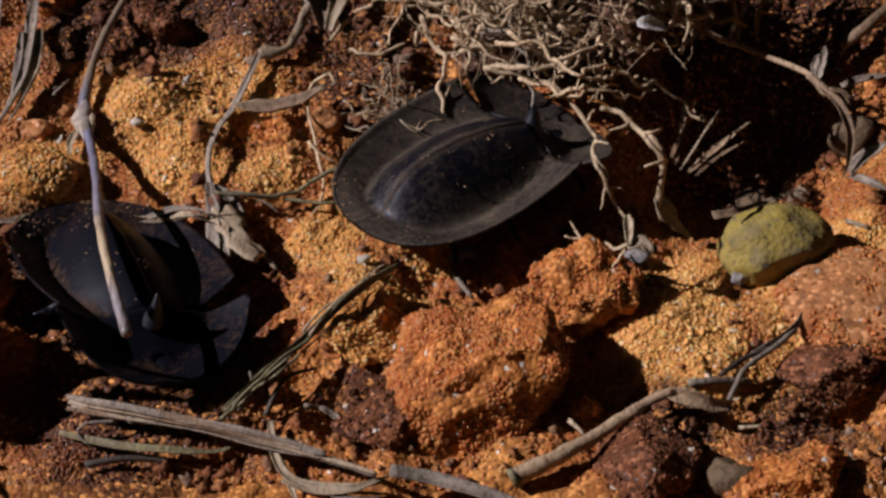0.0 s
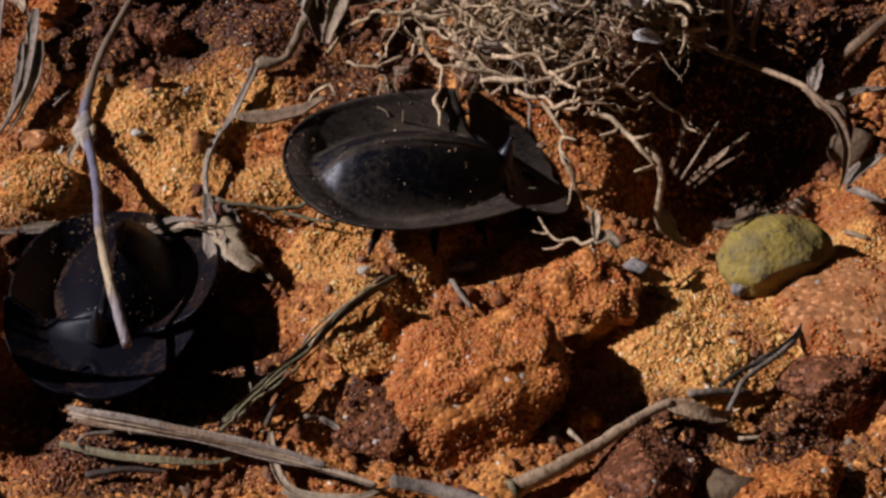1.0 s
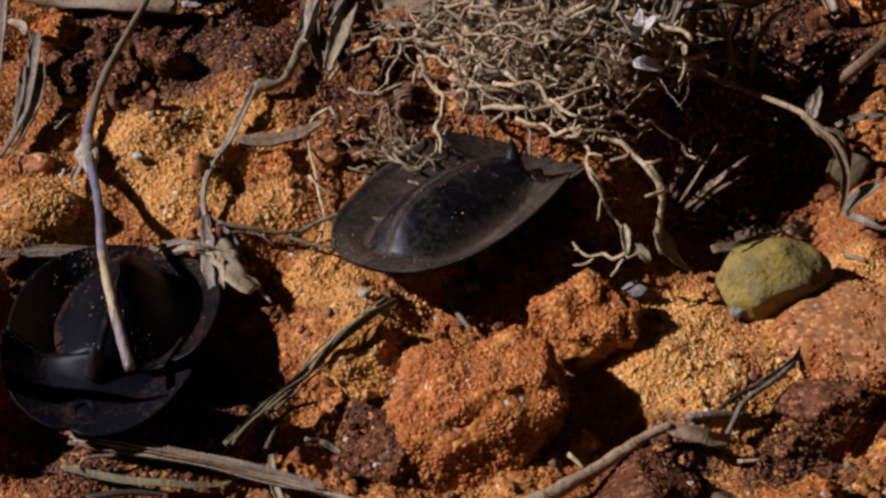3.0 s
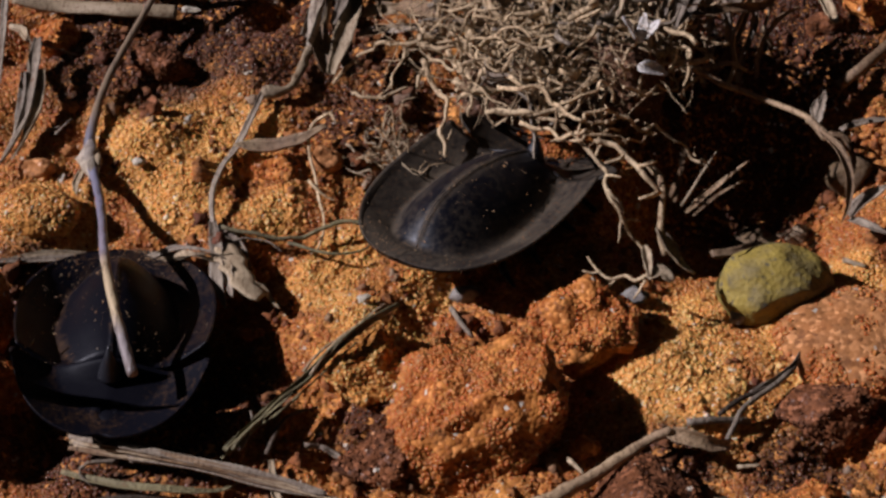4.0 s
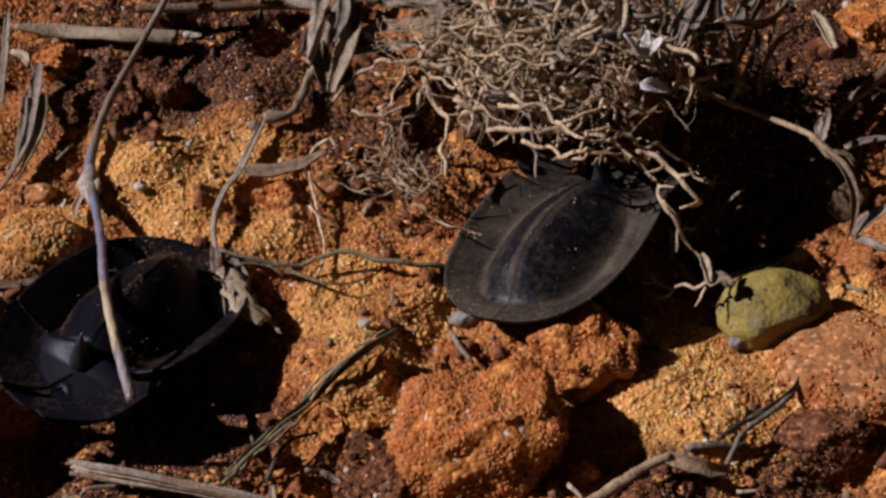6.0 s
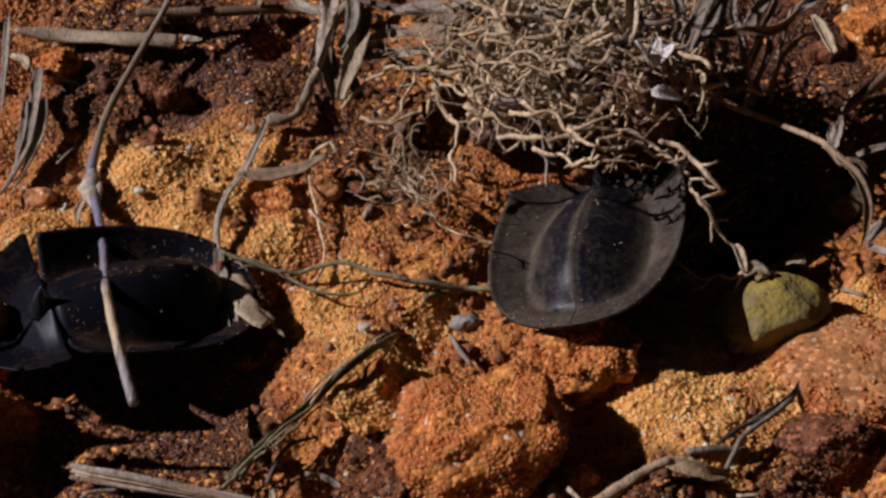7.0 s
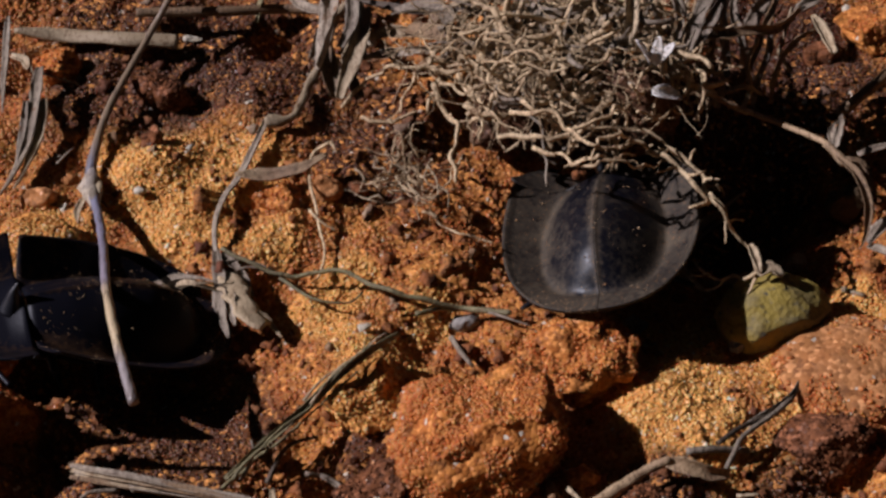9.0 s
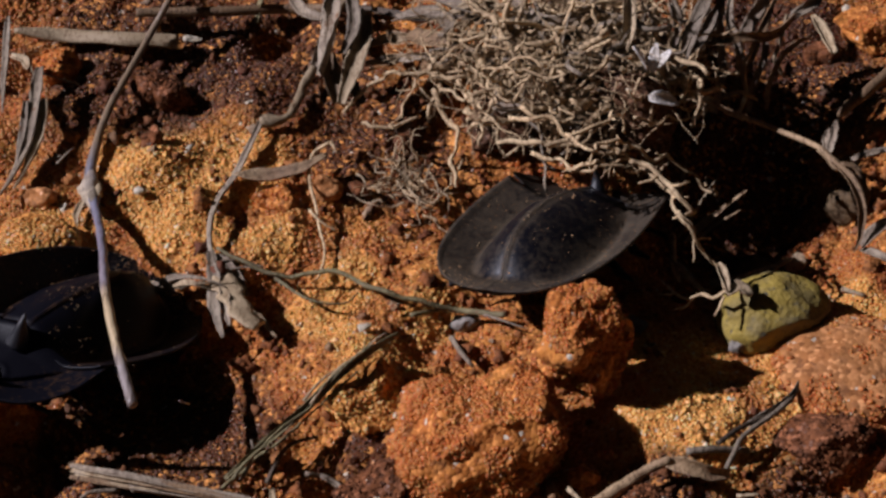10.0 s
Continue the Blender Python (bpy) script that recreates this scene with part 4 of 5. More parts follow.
def low_tuft():
    root = new("dry_grass_tuft")
    for k, line in enumerate(([(23.1, 4.0, -2.4), (24.1, 4.4, -0.5), (25.3, 5.7, 1.0), (26.8, 7.5, 2.3)], [(23.3, 1.4, -0.6), (25.9, 5.0, -1.4), (28.3, 6.4, 0.1), (29.8, 6.9, 1.3)],
                              [(24.1, 1.4, -0.9), (26.6, 4.4, -1.2), (29.3, 5.7, -0.2)], [(22.9, 6.6, -4.2), (23.4, 7.7, -2.1), (23.7, 9.0, 0.4), (24.3, 11.3, 2.1)],
                              [(22.6, 7.1, -3.8), (23.1, 7.3, -2.1), (23.4, 7.6, -0.1)], [(24.6, 6.5, -4.8), (25.9, 6.9, -2.8), (27.9, 6.5, -0.9)])):
        part("blade", blade(line, (0.25, 0.5, 0.3, 0.5, 0.6, 0.25)[k], 0.5, 0.14, seed=k, ragged=0.3), (PALE_STRAW, TAN_STALK, TAN_STALK, BROWN_STEM, BROWN_STEM, TAN_STALK)[k], root)
    return tagged(root, "small tuft of short dry grass blades", "grass tuft")


low_tuft()


# ---------------------------------------------------------------- the uprooted grass clump
def wander(rng, start, heading, length, bend, lift, floor=0.3):
    """Points of a root that strays as it goes."""
    p, d = np.array(start, dtype=float), np.array(heading, dtype=float)
    pts = [p.copy()]
    for _ in range(max(3, int(length / 1.6))):
        d = d + rng.normal(0, bend, 3) * (1, 1, 0.6) + (0, 0, lift)
        d /= np.linalg.norm(d)
        p = p + d * 1.6
        p[2] = max(p[2], ground_z(p[0], p[1]) + floor)
        pts.append(p.copy())
    return pts


def rooty(line, size, seed, wob=0.7):
    """A knobbly root with short side rootlets."""
    rng = np.random.default_rng(seed)
    body = [tube(line, size * 0.8, size * 0.45, 8, 0.45, 0.4, seed, wob=wob)]
    path, s = spline(line, 0.5)
    for _ in range(int(2 + len(path) * 0.12)):
        k = rng.integers(2, len(path) - 1)
        d = rng.normal(0, 1, 3) * (1, 1, 0.7)
        d /= np.linalg.norm(d)
        ln = rng.uniform(0.6, 2.4)
        p = path[k]
        body.append(tube([p, p + d * ln * 0.5 + rng.normal(0, 0.15, 3), p + d * ln + rng.normal(0, 0.3, 3)], size * 0.42, size * 0.15, 5, 0.3, 0.4, seed + k))
    return joined(body)


def root_clump():
    root = new("root_clump")
    rng = np.random.default_rng(77)
    core = (11.4, 18.8, 6.5)
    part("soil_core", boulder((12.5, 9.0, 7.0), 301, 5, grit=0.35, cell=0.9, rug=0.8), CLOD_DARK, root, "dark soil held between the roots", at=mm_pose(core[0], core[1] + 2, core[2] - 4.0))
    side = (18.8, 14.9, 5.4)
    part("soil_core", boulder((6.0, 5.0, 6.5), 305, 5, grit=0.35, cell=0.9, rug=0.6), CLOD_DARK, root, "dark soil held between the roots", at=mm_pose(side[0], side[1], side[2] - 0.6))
    brink = 0.4
    for k in range(560):
        a = rng.uniform(0, 2 * PI)
        r = math.sqrt(rng.uniform(0, 1))
        x, y = core[0] + 13.5 * r * math.cos(a), core[1] + 1.0 + 9.5 * r * math.sin(a)
        z = core[2] + 4.6 * math.sqrt(max(0.03, 1 - r * r)) + rng.uniform(-2.2, 1.4)
        h = rng.normal(0, 1, 3) * (1.2, 0.8, 0.35) + (0, -0.15, 0.05)
        size = float(np.clip(rng.lognormal(-1.65, 0.42), 0.10, 0.42))
        pts = wander(rng, (x, y, max(z, 1.2)), h / np.linalg.norm(h), rng.uniform(3.5, 11), 0.5, -0.05)
        if min(p[1] for p in pts) < brink or min(p[0] for p in pts) < core[0] - 15 or any(p[0] < core[0] - 9.5 and p[1] < core[1] - 3.5 for p in pts):
            continue
        if x < core[0] - 5 and y > core[1] + 2 and k % 3:
            continue
        part("root", tube(pts, size, size * 0.55, 6, 0.4, 0.5, k, wob=0.35), ROOT if rng.uniform() < 0.85 else STRAW, root)
    # strong single roots along the lower edge of the clump
    for k, (line, size) in enumerate((
            ([(5.1, 4.4, 10.3), (7.9, 3.2, 11.8), (10.5, 2.0, 12.0), (13.4, 1.4, 11.8), (16.8, 3.9, 9.6)], 0.5), ([(6.1, 5.7, 12.3), (9.3, 4.2, 12.8), (11.8, 3.1, 12.6), (16.0, 6.0, 11.8), (17.7, 7.8, 9.4)], 0.42),
            ([(8.2, 2.7, 10.7), (11.3, 0.8, 11.6), (14.4, 0.3, 11.5), (17.6, 3.6, 9.3)], 0.42), ([(5.3, 11.4, 6.4), (5.4, 10.4, 5.2), (5.6, 9.4, 4.2)], 0.4),
            ([(3.4, 12.4, 6.4), (3.6, 11.0, 5.0), (3.7, 10.0, 4.0)], 0.32), ([(-0.8, 16.9, 6.3), (0.9, 13.3, 4.9), (1.2, 9.6, 3.8), (1.5, 6.9, 2.5)], 0.6),
            ([(-2.7, 17.1, 7.5), (-3.6, 16.2, 5.4), (-4.1, 14.9, 4.3)], 0.3), ([(-9.9, 17.3, 2.7), (-7.7, 19.2, 3.9), (-4.8, 18.8, 6.3), (-1.3, 17.9, 7.6), (2.6, 16.7, 8.1)], 0.42),
            ([(-2.5, 16.9, 8.0), (0.3, 18.5, 9.7), (3.1, 19.5, 10.8), (5.9, 19.3, 11.5)], 0.55), ([(2.3, 23.2, 12.7), (5.3, 18.7, 12.0), (9.1, 15.6, 11.0), (12.3, 11.4, 10.6)], 0.7),
            ([(16.1, 2.3, 11.0), (18.5, 5.3, 9.0), (21.6, 7.1, 5.7), (24.2, 7.2, 3.4), (26.2, 5.7, 2.9)], 0.42), ([(11.3, 0.5, 10.6), (14.4, -0.0, 11.5), (17.7, 1.3, 10.0), (20.9, 6.1, 5.9)], 0.3),
            ([(11.3, 3.1, 12.6), (12.8, 1.3, 12.8), (15.5, 3.1, 11.9), (18.5, 5.4, 9.0)], 0.36), ([(18.0, 7.6, 10.7), (20.4, 9.0, 8.4), (23.0, 12.6, 6.6), (24.8, 16.2, 6.2)], 0.3),
            ([(7.2, 6.0, 13.5), (9.3, 5.2, 13.5), (10.6, 4.1, 12.7), (12.5, 5.9, 12.8)], 0.4), ([(-0.2, 14.0, 8.7), (2.5, 10.9, 10.3), (4.7, 11.0, 11.3), (6.5, 7.8, 12.2)], 0.34),
            ([(-7.9, 15.2, 3.2), (-4.7, 14.3, 3.9), (-2.2, 14.9, 4.3)], 0.45), ([(-1.9, 4.0, 1.4), (0.9, 1.6, 1.5), (4.6, -0.0, 1.3)], 0.3),
            ([(-2.4, 7.3, 2.1), (-1.3, 5.5, 1.6), (0.3, 7.0, 1.7), (0.9, 8.7, 2.3)], 0.18), ([(-5.2, 7.1, 1.6), (-3.5, 7.6, 1.8), (-1.9, 6.4, 1.5), (-0.5, 5.5, 0.8)], 0.16))):
        part("root", rooty(line, size * 0.62, 400 + k, 0.9), ROOT, root)
    # fine rootlets, too many to count
    threads = []
    for k in range(460):
        a, r = rng.uniform(0, 2 * PI), math.sqrt(rng.uniform(0.1, 1.2))
        x, y = core[0] + 13.5 * r * math.cos(a), core[1] + 0.5 + 10 * r * math.sin(a)
        z = core[2] + 6.5 * math.sqrt(max(0.02, 1 - r * r / 1.3)) + rng.uniform(-2, 0.8)
        h = rng.normal(0, 1, 3) * (1, 1, 0.5)
        if x < core[0] - 9 and y < core[1] - 3:
            continue
        threads.append(tube(wander(rng, (x, y, max(z, ground_z(x, y) + 0.5)), h / np.linalg.norm(h), rng.uniform(3, 7), 0.5, -0.1, 0.2), 0.075, 0.03, 4, 0.2, 0.7, k, wob=0.3))
    tagged(part("root_mat", joined(threads), ROOT, root), kind="stuff")
    fluff = []
    c = (-3.4, 8.6, 1.2)
    for k in range(48):
        h = rng.normal(0, 1, 3)
        s = (c[0] + rng.normal(0, 1.3), c[1] + rng.normal(0, 2.0), c[2] + rng.uniform(-0.5, 1.0))
        fluff.append(tube(wander(rng, s, h / np.linalg.norm(h), rng.uniform(1.5, 3.2), 0.7, 0.0, 0.2), 0.13, 0.04, 5, 0.4, 0.5, k, wob=0.5))
    tagged(part("root_fluff", joined(fluff[::2]), PALE_STRAW, root), kind="stuff")
    tagged(part("root_fluff", joined(fluff[1::2]), ROOT, root), kind="stuff")
    # pale petals and broken leaf bases on top
    for k, line in enumerate(([(19.9, 12.5, 12.2), (20.2, 12.8, 13.6), (20.2, 13.0, 15.2)], [(19.3, 12.4, 12.4), (18.6, 12.3, 14.1), (17.9, 12.1, 15.4)], [(20.4, 13.0, 12.1), (21.2, 13.6, 13.0), (21.7, 13.7, 13.8)],
                              [(19.4, 9.3, 11.5), (20.7, 9.6, 11.0), (22.3, 11.3, 9.5)])):
        part("petal", blade(line, (1.3, 1.2, 1.0, 2.0)[k], 0.4, 0.12, base=0.4, tip=0.3), WHITE_CHIP, root, "papery white flake")
    return tagged(root, "uprooted clump of tangled cream grass roots with soil", "root clump")


clump = root_clump()


def dry_blades():
    """Dead blades and stalks standing on and behind the clump."""
    spec = (
        ([(22.9, 16.5, 8.1), (23.7, 17.7, 10.6), (25.0, 19.9, 13.1), (26.7, 23.8, 14.3)], 1.5, STRAW), ([(24.1, 18.2, 8.8), (25.8, 19.9, 11.0), (27.5, 22.6, 13.1)], 1.2, STRAW),
        ([(16.7, 16.3, 9.7), (17.9, 17.8, 12.0), (18.0, 20.1, 13.7), (17.6, 23.1, 14.9)], 1.3, PALE_STRAW), ([(25.1, 20.0, 9.2), (29.2, 21.3, 9.0), (32.9, 23.1, 8.1), (35.4, 25.4, 8.8)], 1.0, BROWN_STEM),
        ([(29.6, 20.4, 4.8), (29.4, 21.5, 7.5), (28.6, 24.1, 9.1), (29.1, 27.1, 10.3)], 0.9, STRAW), ([(34.8, 23.5, 2.1), (33.6, 24.1, 3.9), (34.1, 25.2, 5.3), (34.9, 27.2, 7.4)], 0.5, PALE_STRAW),
        ([(22.1, 17.8, 9.9), (22.9, 19.5, 11.4), (22.1, 21.4, 13.4)], 0.8, STRAW), ([(-13.0, 24.1, 3.1), (-11.9, 26.8, 4.7), (-12.1, 29.1, 6.6), (-11.6, 31.2, 8.6)], 1.6, STRAW),
        ([(-10.5, 18.6, 2.9), (-11.2, 21.3, 4.0), (-11.5, 24.0, 4.7)], 1.8, BROWN_STEM), ([(-8.9, 22.2, 3.2), (-9.8, 23.8, 4.1), (-9.3, 26.4, 5.0), (-8.2, 29.4, 6.3)], 1.1, STRAW),
        ([(-8.3, 19.4, 1.9), (-9.2, 20.6, 3.1), (-9.8, 22.5, 4.1)], 1.5, DARK_TWIG), ([(-7.8, 24.2, 3.1), (-4.9, 23.9, 4.1), (-2.2, 22.4, 5.9), (0.3, 21.0, 7.4)], 0.9, STRAW),
        ([(-4.9, 28.2, 5.8), (-1.4, 26.8, 7.7), (0.9, 22.5, 9.6), (-0.2, 21.0, 9.4)], 1.6, STRAW), ([(-3.7, 25.9, 5.4), (-0.2, 21.2, 8.4), (2.6, 21.3, 9.2)], 2.0, BROWN_STEM),
        ([(-8.6, 31.7, 4.5), (-2.6, 27.3, 6.6), (2.6, 23.8, 9.7), (6.5, 21.4, 10.1)], 0.9, DARK_TWIG), ([(6.6, 24.8, 11.4), (9.8, 20.4, 12.0), (13.2, 21.0, 12.3), (15.4, 22.4, 13.3)], 1.0, STRAW),
        ([(9.8, 18.9, 11.1), (12.6, 20.0, 11.6), (15.3, 18.6, 12.1), (17.0, 20.0, 13.1)], 0.7, PALE_STRAW), ([(0.9, 23.0, 10.7), (3.7, 23.7, 11.5), (6.5, 22.7, 11.7)], 0.8, PALE_STRAW),
        ([(30.4, 25.0, 6.2), (31.7, 27.1, 7.4), (32.9, 29.3, 8.6)], 1.4, STRAW), ([(35.8, 28.7, 5.4), (37.3, 29.6, 6.2), (39.3, 31.7, 6.8)], 1.2, STRAW),
        ([(-1.4, 28.4, 8.6), (2.0, 23.6, 10.7), (5.4, 21.6, 11.1)], 1.4, STRAW), ([(-16.0, 35.5, 3.0), (-14.1, 30.4, 4.8), (-10.8, 29.1, 5.1)], 1.3, STRAW), ([(-7.2, 25.8, 4.4), (-4.9, 26.1, 5.1), (-2.8, 25.9, 5.5)], 1.2, PALE_STRAW),
        ([(-11.2, 29.8, 8.3), (-10.9, 26.1, 6.7), (-11.5, 22.1, 5.9), (-12.1, 20.3, 5.2)], 2.0, STRAW), ([(-7.8, 28.4, 6.4), (-8.3, 23.4, 6.0), (-9.3, 20.5, 4.7), (-10.1, 17.4, 3.8)], 1.9, PALE_STRAW), ([(-9.5, 29.8, 8.2), (-8.8, 25.6, 7.1), (-9.9, 22.6, 5.9)], 1.4, STRAW),
        ([(27.0, 17.0, 3.0), (27.6, 19.0, 6.5), (27.2, 22.0, 10.0), (27.9, 26.0, 12.0)], 0.9, STRAW), ([(28.5, 19.5, 2.0), (30.2, 20.5, 5.0), (31.6, 23.0, 8.0), (33.6, 27.5, 9.5)], 0.8, BROWN_STEM),
        ([(31.0, 20.0, 0.5), (31.4, 21.0, 3.5), (32.4, 22.5, 6.0), (32.2, 25.5, 8.6)], 0.7, STRAW), ([(25.6, 15.5, 4.0), (27.4, 16.2, 5.5), (29.6, 17.6, 5.0), (31.4, 18.4, 3.4)], 0.45, PALE_STRAW),
        ([(33.0, 21.0, 0.0), (33.2, 22.4, 3.0), (35.0, 24.6, 5.0), (37.4, 26.0, 5.6)], 0.6, TAN_STALK), ([(26.0, 20.0, 5.0), (26.4, 23.0, 9.0), (25.2, 27.0, 12.0)], 1.0, BROWN_STEM),
        ([(29.6, 18.0, 1.5), (30.4, 18.6, 4.0), (30.0, 19.6, 6.4), (31.0, 21.4, 8.2)], 0.5, PALE_STRAW),
    )
    made = []
    for k, (line, width, material) in enumerate(spec):
        name = "dead_grass" if k % 3 else "straw"
        ob = part(name, blade(line, width, 0.5 + 0.2 * (k % 3), 0.18, twist=0.08 * (k % 4), seed=k, ragged=0.25, tip=0.5), material)
        tagged(ob, "withered grey beige grass blade lying on the roots" if k % 3 else "dead grass stalk crossing the roots", "grass blade", group="dead grass on the clump")
        made.append(ob)
    return made


on_clump = dry_blades()


def hanging_root():
    """The branched root that lies over the beetle's front and is pushed about by it."""
    root = new("branched_root")
    part("root", tube([(5.2, 1.0, 12.2), (8.1, 1.0, 11.8), (11.7, 0.4, 11.7), (13.2, -0.7, 11.2), (14.6, -1.8, 10.7), (16.2, -3.6, 10.5), (16.7, -5.8, 10.6), (17.2, -7.2, 10.1), (18.6, -8.1, 8.7), (19.8, -8.7, 7.3), (20.7, -9.7, 6.2), (21.1, -11.6, 5.4)], 0.21, 0.15, 8, 0.45, seed=1, wob=0.55), ROOT, root)
    part("root", tube([(16.7, -6.3, 10.6), (17.5, -6.9, 10.1), (18.1, -7.6, 9.3), (17.9, -8.7, 8.4), (18.1, -9.8, 7.2)], 0.17, 0.08, 6, 0.4, seed=3, wob=0.3), ROOT, root)
    part("root", tube([(15.3, -2.1, 10.6), (15.4, -1.7, 11.2), (15.7, -1.3, 11.5)], 0.15, 0.08, 6, 0.4, seed=4, wob=0.3), ROOT, root)
    part("root", tube([(16.4, -4.7, 10.7), (17.0, -4.9, 11.1), (17.7, -5.1, 11.2)], 0.17, 0.06, 6, 0.4, seed=5, wob=0.3), ROOT, root)
    part("root", tube([(18.6, -8.1, 8.7), (19.2, -7.9, 8.7), (19.8, -7.8, 8.4)], 0.14, 0.08, 6, 0.4, seed=9, wob=0.3), ROOT, root)
    part("root", tube([(21.0, -11.6, 5.6), (20.0, -11.8, 4.9), (19.0, -10.7, 4.4), (18.0, -11.1, 4.0), (16.6, -10.3, 4.2), (15.4, -9.3, 4.9)], 0.2, 0.1, 6, 0.4, seed=6, wob=0.3), ROOT, root)
    part("root", tube([(16.7, -10.4, 4.2), (16.0, -10.7, 4.2), (15.2, -10.7, 4.4)], 0.14, 0.08, 6, 0.4, seed=10, wob=0.3), ROOT, root)
    part("root", tube([(18.7, -10.9, 4.4), (17.7, -11.5, 3.8), (16.4, -11.9, 3.6)], 0.15, 0.07, 6, 0.4, seed=7, wob=0.3), ROOT, root)
    part("root", tube([(20.9, -11.9, 5.2), (20.6, -12.6, 4.8), (20.0, -13.2, 4.3)], 0.17, 0.09, 6, 0.4, seed=8, wob=0.3), ROOT, root)
    part("leaf_base", blade([(20.5, -9.2, 6.8), (20.9, -10.7, 6.4), (21.2, -12.1, 6.0)], 0.9, 0.6, 0.2, base=0.3, tip=0.3), PALE_STRAW, root)
    part("leaf_base", blade([(21.1, -12.1, 5.7), (22.2, -11.4, 5.9), (23.2, -12.3, 5.7)], 1.3, 0.5, 0.25, base=0.4, tip=0.5), PALE_STRAW, root)
    return tagged(root, "branched cream root draped over the beetle's front edge", "root")


drape = hanging_root()


def stub_root():
    root = new("broken_root")
    part("root", tube([(15.2, -1.4, 12.7), (16.6, -1.5, 12.2), (17.8, -2.4, 12.1), (18.8, -4.0, 12.0), (19.9, -5.2, 11.2), (20.7, -5.7, 10.3)], 0.24, 0.22, 8, 0.4, seed=5, wob=0.45), ROOT, root)
    part("root", tube([(20.7, -5.7, 10.3), (19.9, -6.4, 10.6), (18.8, -7.0, 10.8)], 0.22, 0.12, 8, 0.25, seed=6), ROOT, root)
    part("root", tube([(17.8, -2.4, 12.1), (17.2, -3.0, 11.9), (15.9, -3.4, 11.8)], 0.2, 0.07, 8, 0.3, seed=7, wob=0.2), ROOT, root)
    part("root", tube([(18.8, -4.0, 12.0), (19.6, -4.2, 12.3), (20.4, -3.7, 12.2)], 0.18, 0.07, 8, 0.3, seed=8, wob=0.2), ROOT, root)
    return tagged(root, "thick broken cream root beside the beetle", "root")


stub = stub_root()


def side_root():
    root = new("side_root")
    part("root", tube([(18.7, -3.8, 9.7), (19.6, -4.9, 8.7), (19.9, -5.9, 7.2), (19.8, -6.4, 5.2), (19.8, -6.5, 3.2), (20.2, -6.8, 1.6)], 0.4, 0.26, 8, 0.3, seed=5), ROOT, root)
    part("leaf_base", blade([(19.4, -6.4, 4.1), (20.2, -6.9, 2.4), (21.8, -6.9, 0.6), (22.9, -7.3, -0.1)], 1.2, 0.6, 0.18, ragged=0.3), PALE_STRAW, root)
    part("leaf_base", blade([(19.7, -6.3, 4.0), (21.2, -6.2, 2.1), (21.4, -7.0, 1.0)], 0.9, 0.6, 0.18, ragged=0.3), STRAW, root)
    return tagged(root, "pale stubby root with a torn leaf base", "root")


torn_root = side_root()


# ---------------------------------------------------------------- the beetles
SHELL_DROP = 3.0


def half_width(x):
    """Half the width of the wing-case dish at x."""
    if x < -2.5:
        return 8.8 * max(0.0, 1 - abs((x + 2.5) / 11.9) ** 2.35) ** (1 / 2.35)
    return 8.8 - 0.016 * (x + 2.5) ** 2


def blend(a, b, k=3.2):
    """The higher of two surfaces, rounded where they meet."""
    return math.log(math.exp(k * a) + math.exp(k * b)) / k


def shell(rows, thick=0.3, gap=None):
    """A thick sheet from a grid of points (n x m x 3); gap tells which cells are open."""
    n, m = rows.shape[:2]
    top = rows.reshape(-1, 3)
    v = np.concatenate([top, top - (0, 0, thick)])
    k = n * m
    f = []
    for i in range(n - 1):
        for j in range(m - 1):
            a = i * m + j
            if gap is not None and gap(top[a]):
                continue
            f.append([a, a + 1, a + m + 1, a + m])
            f.append([k + a + m, k + a + m + 1, k + a + 1, k + a])
    edge = [j for j in range(m)] + [i * m + m - 1 for i in range(1, n)] + [(n - 1) * m + j for j in range(m - 2, -1, -1)] + [i * m for i in range(n - 2, 0, -1)]
    for a, b in zip(edge, edge[1:] + edge[:1]):
        f.append([b, a, a + k, b + k])
    return v, f


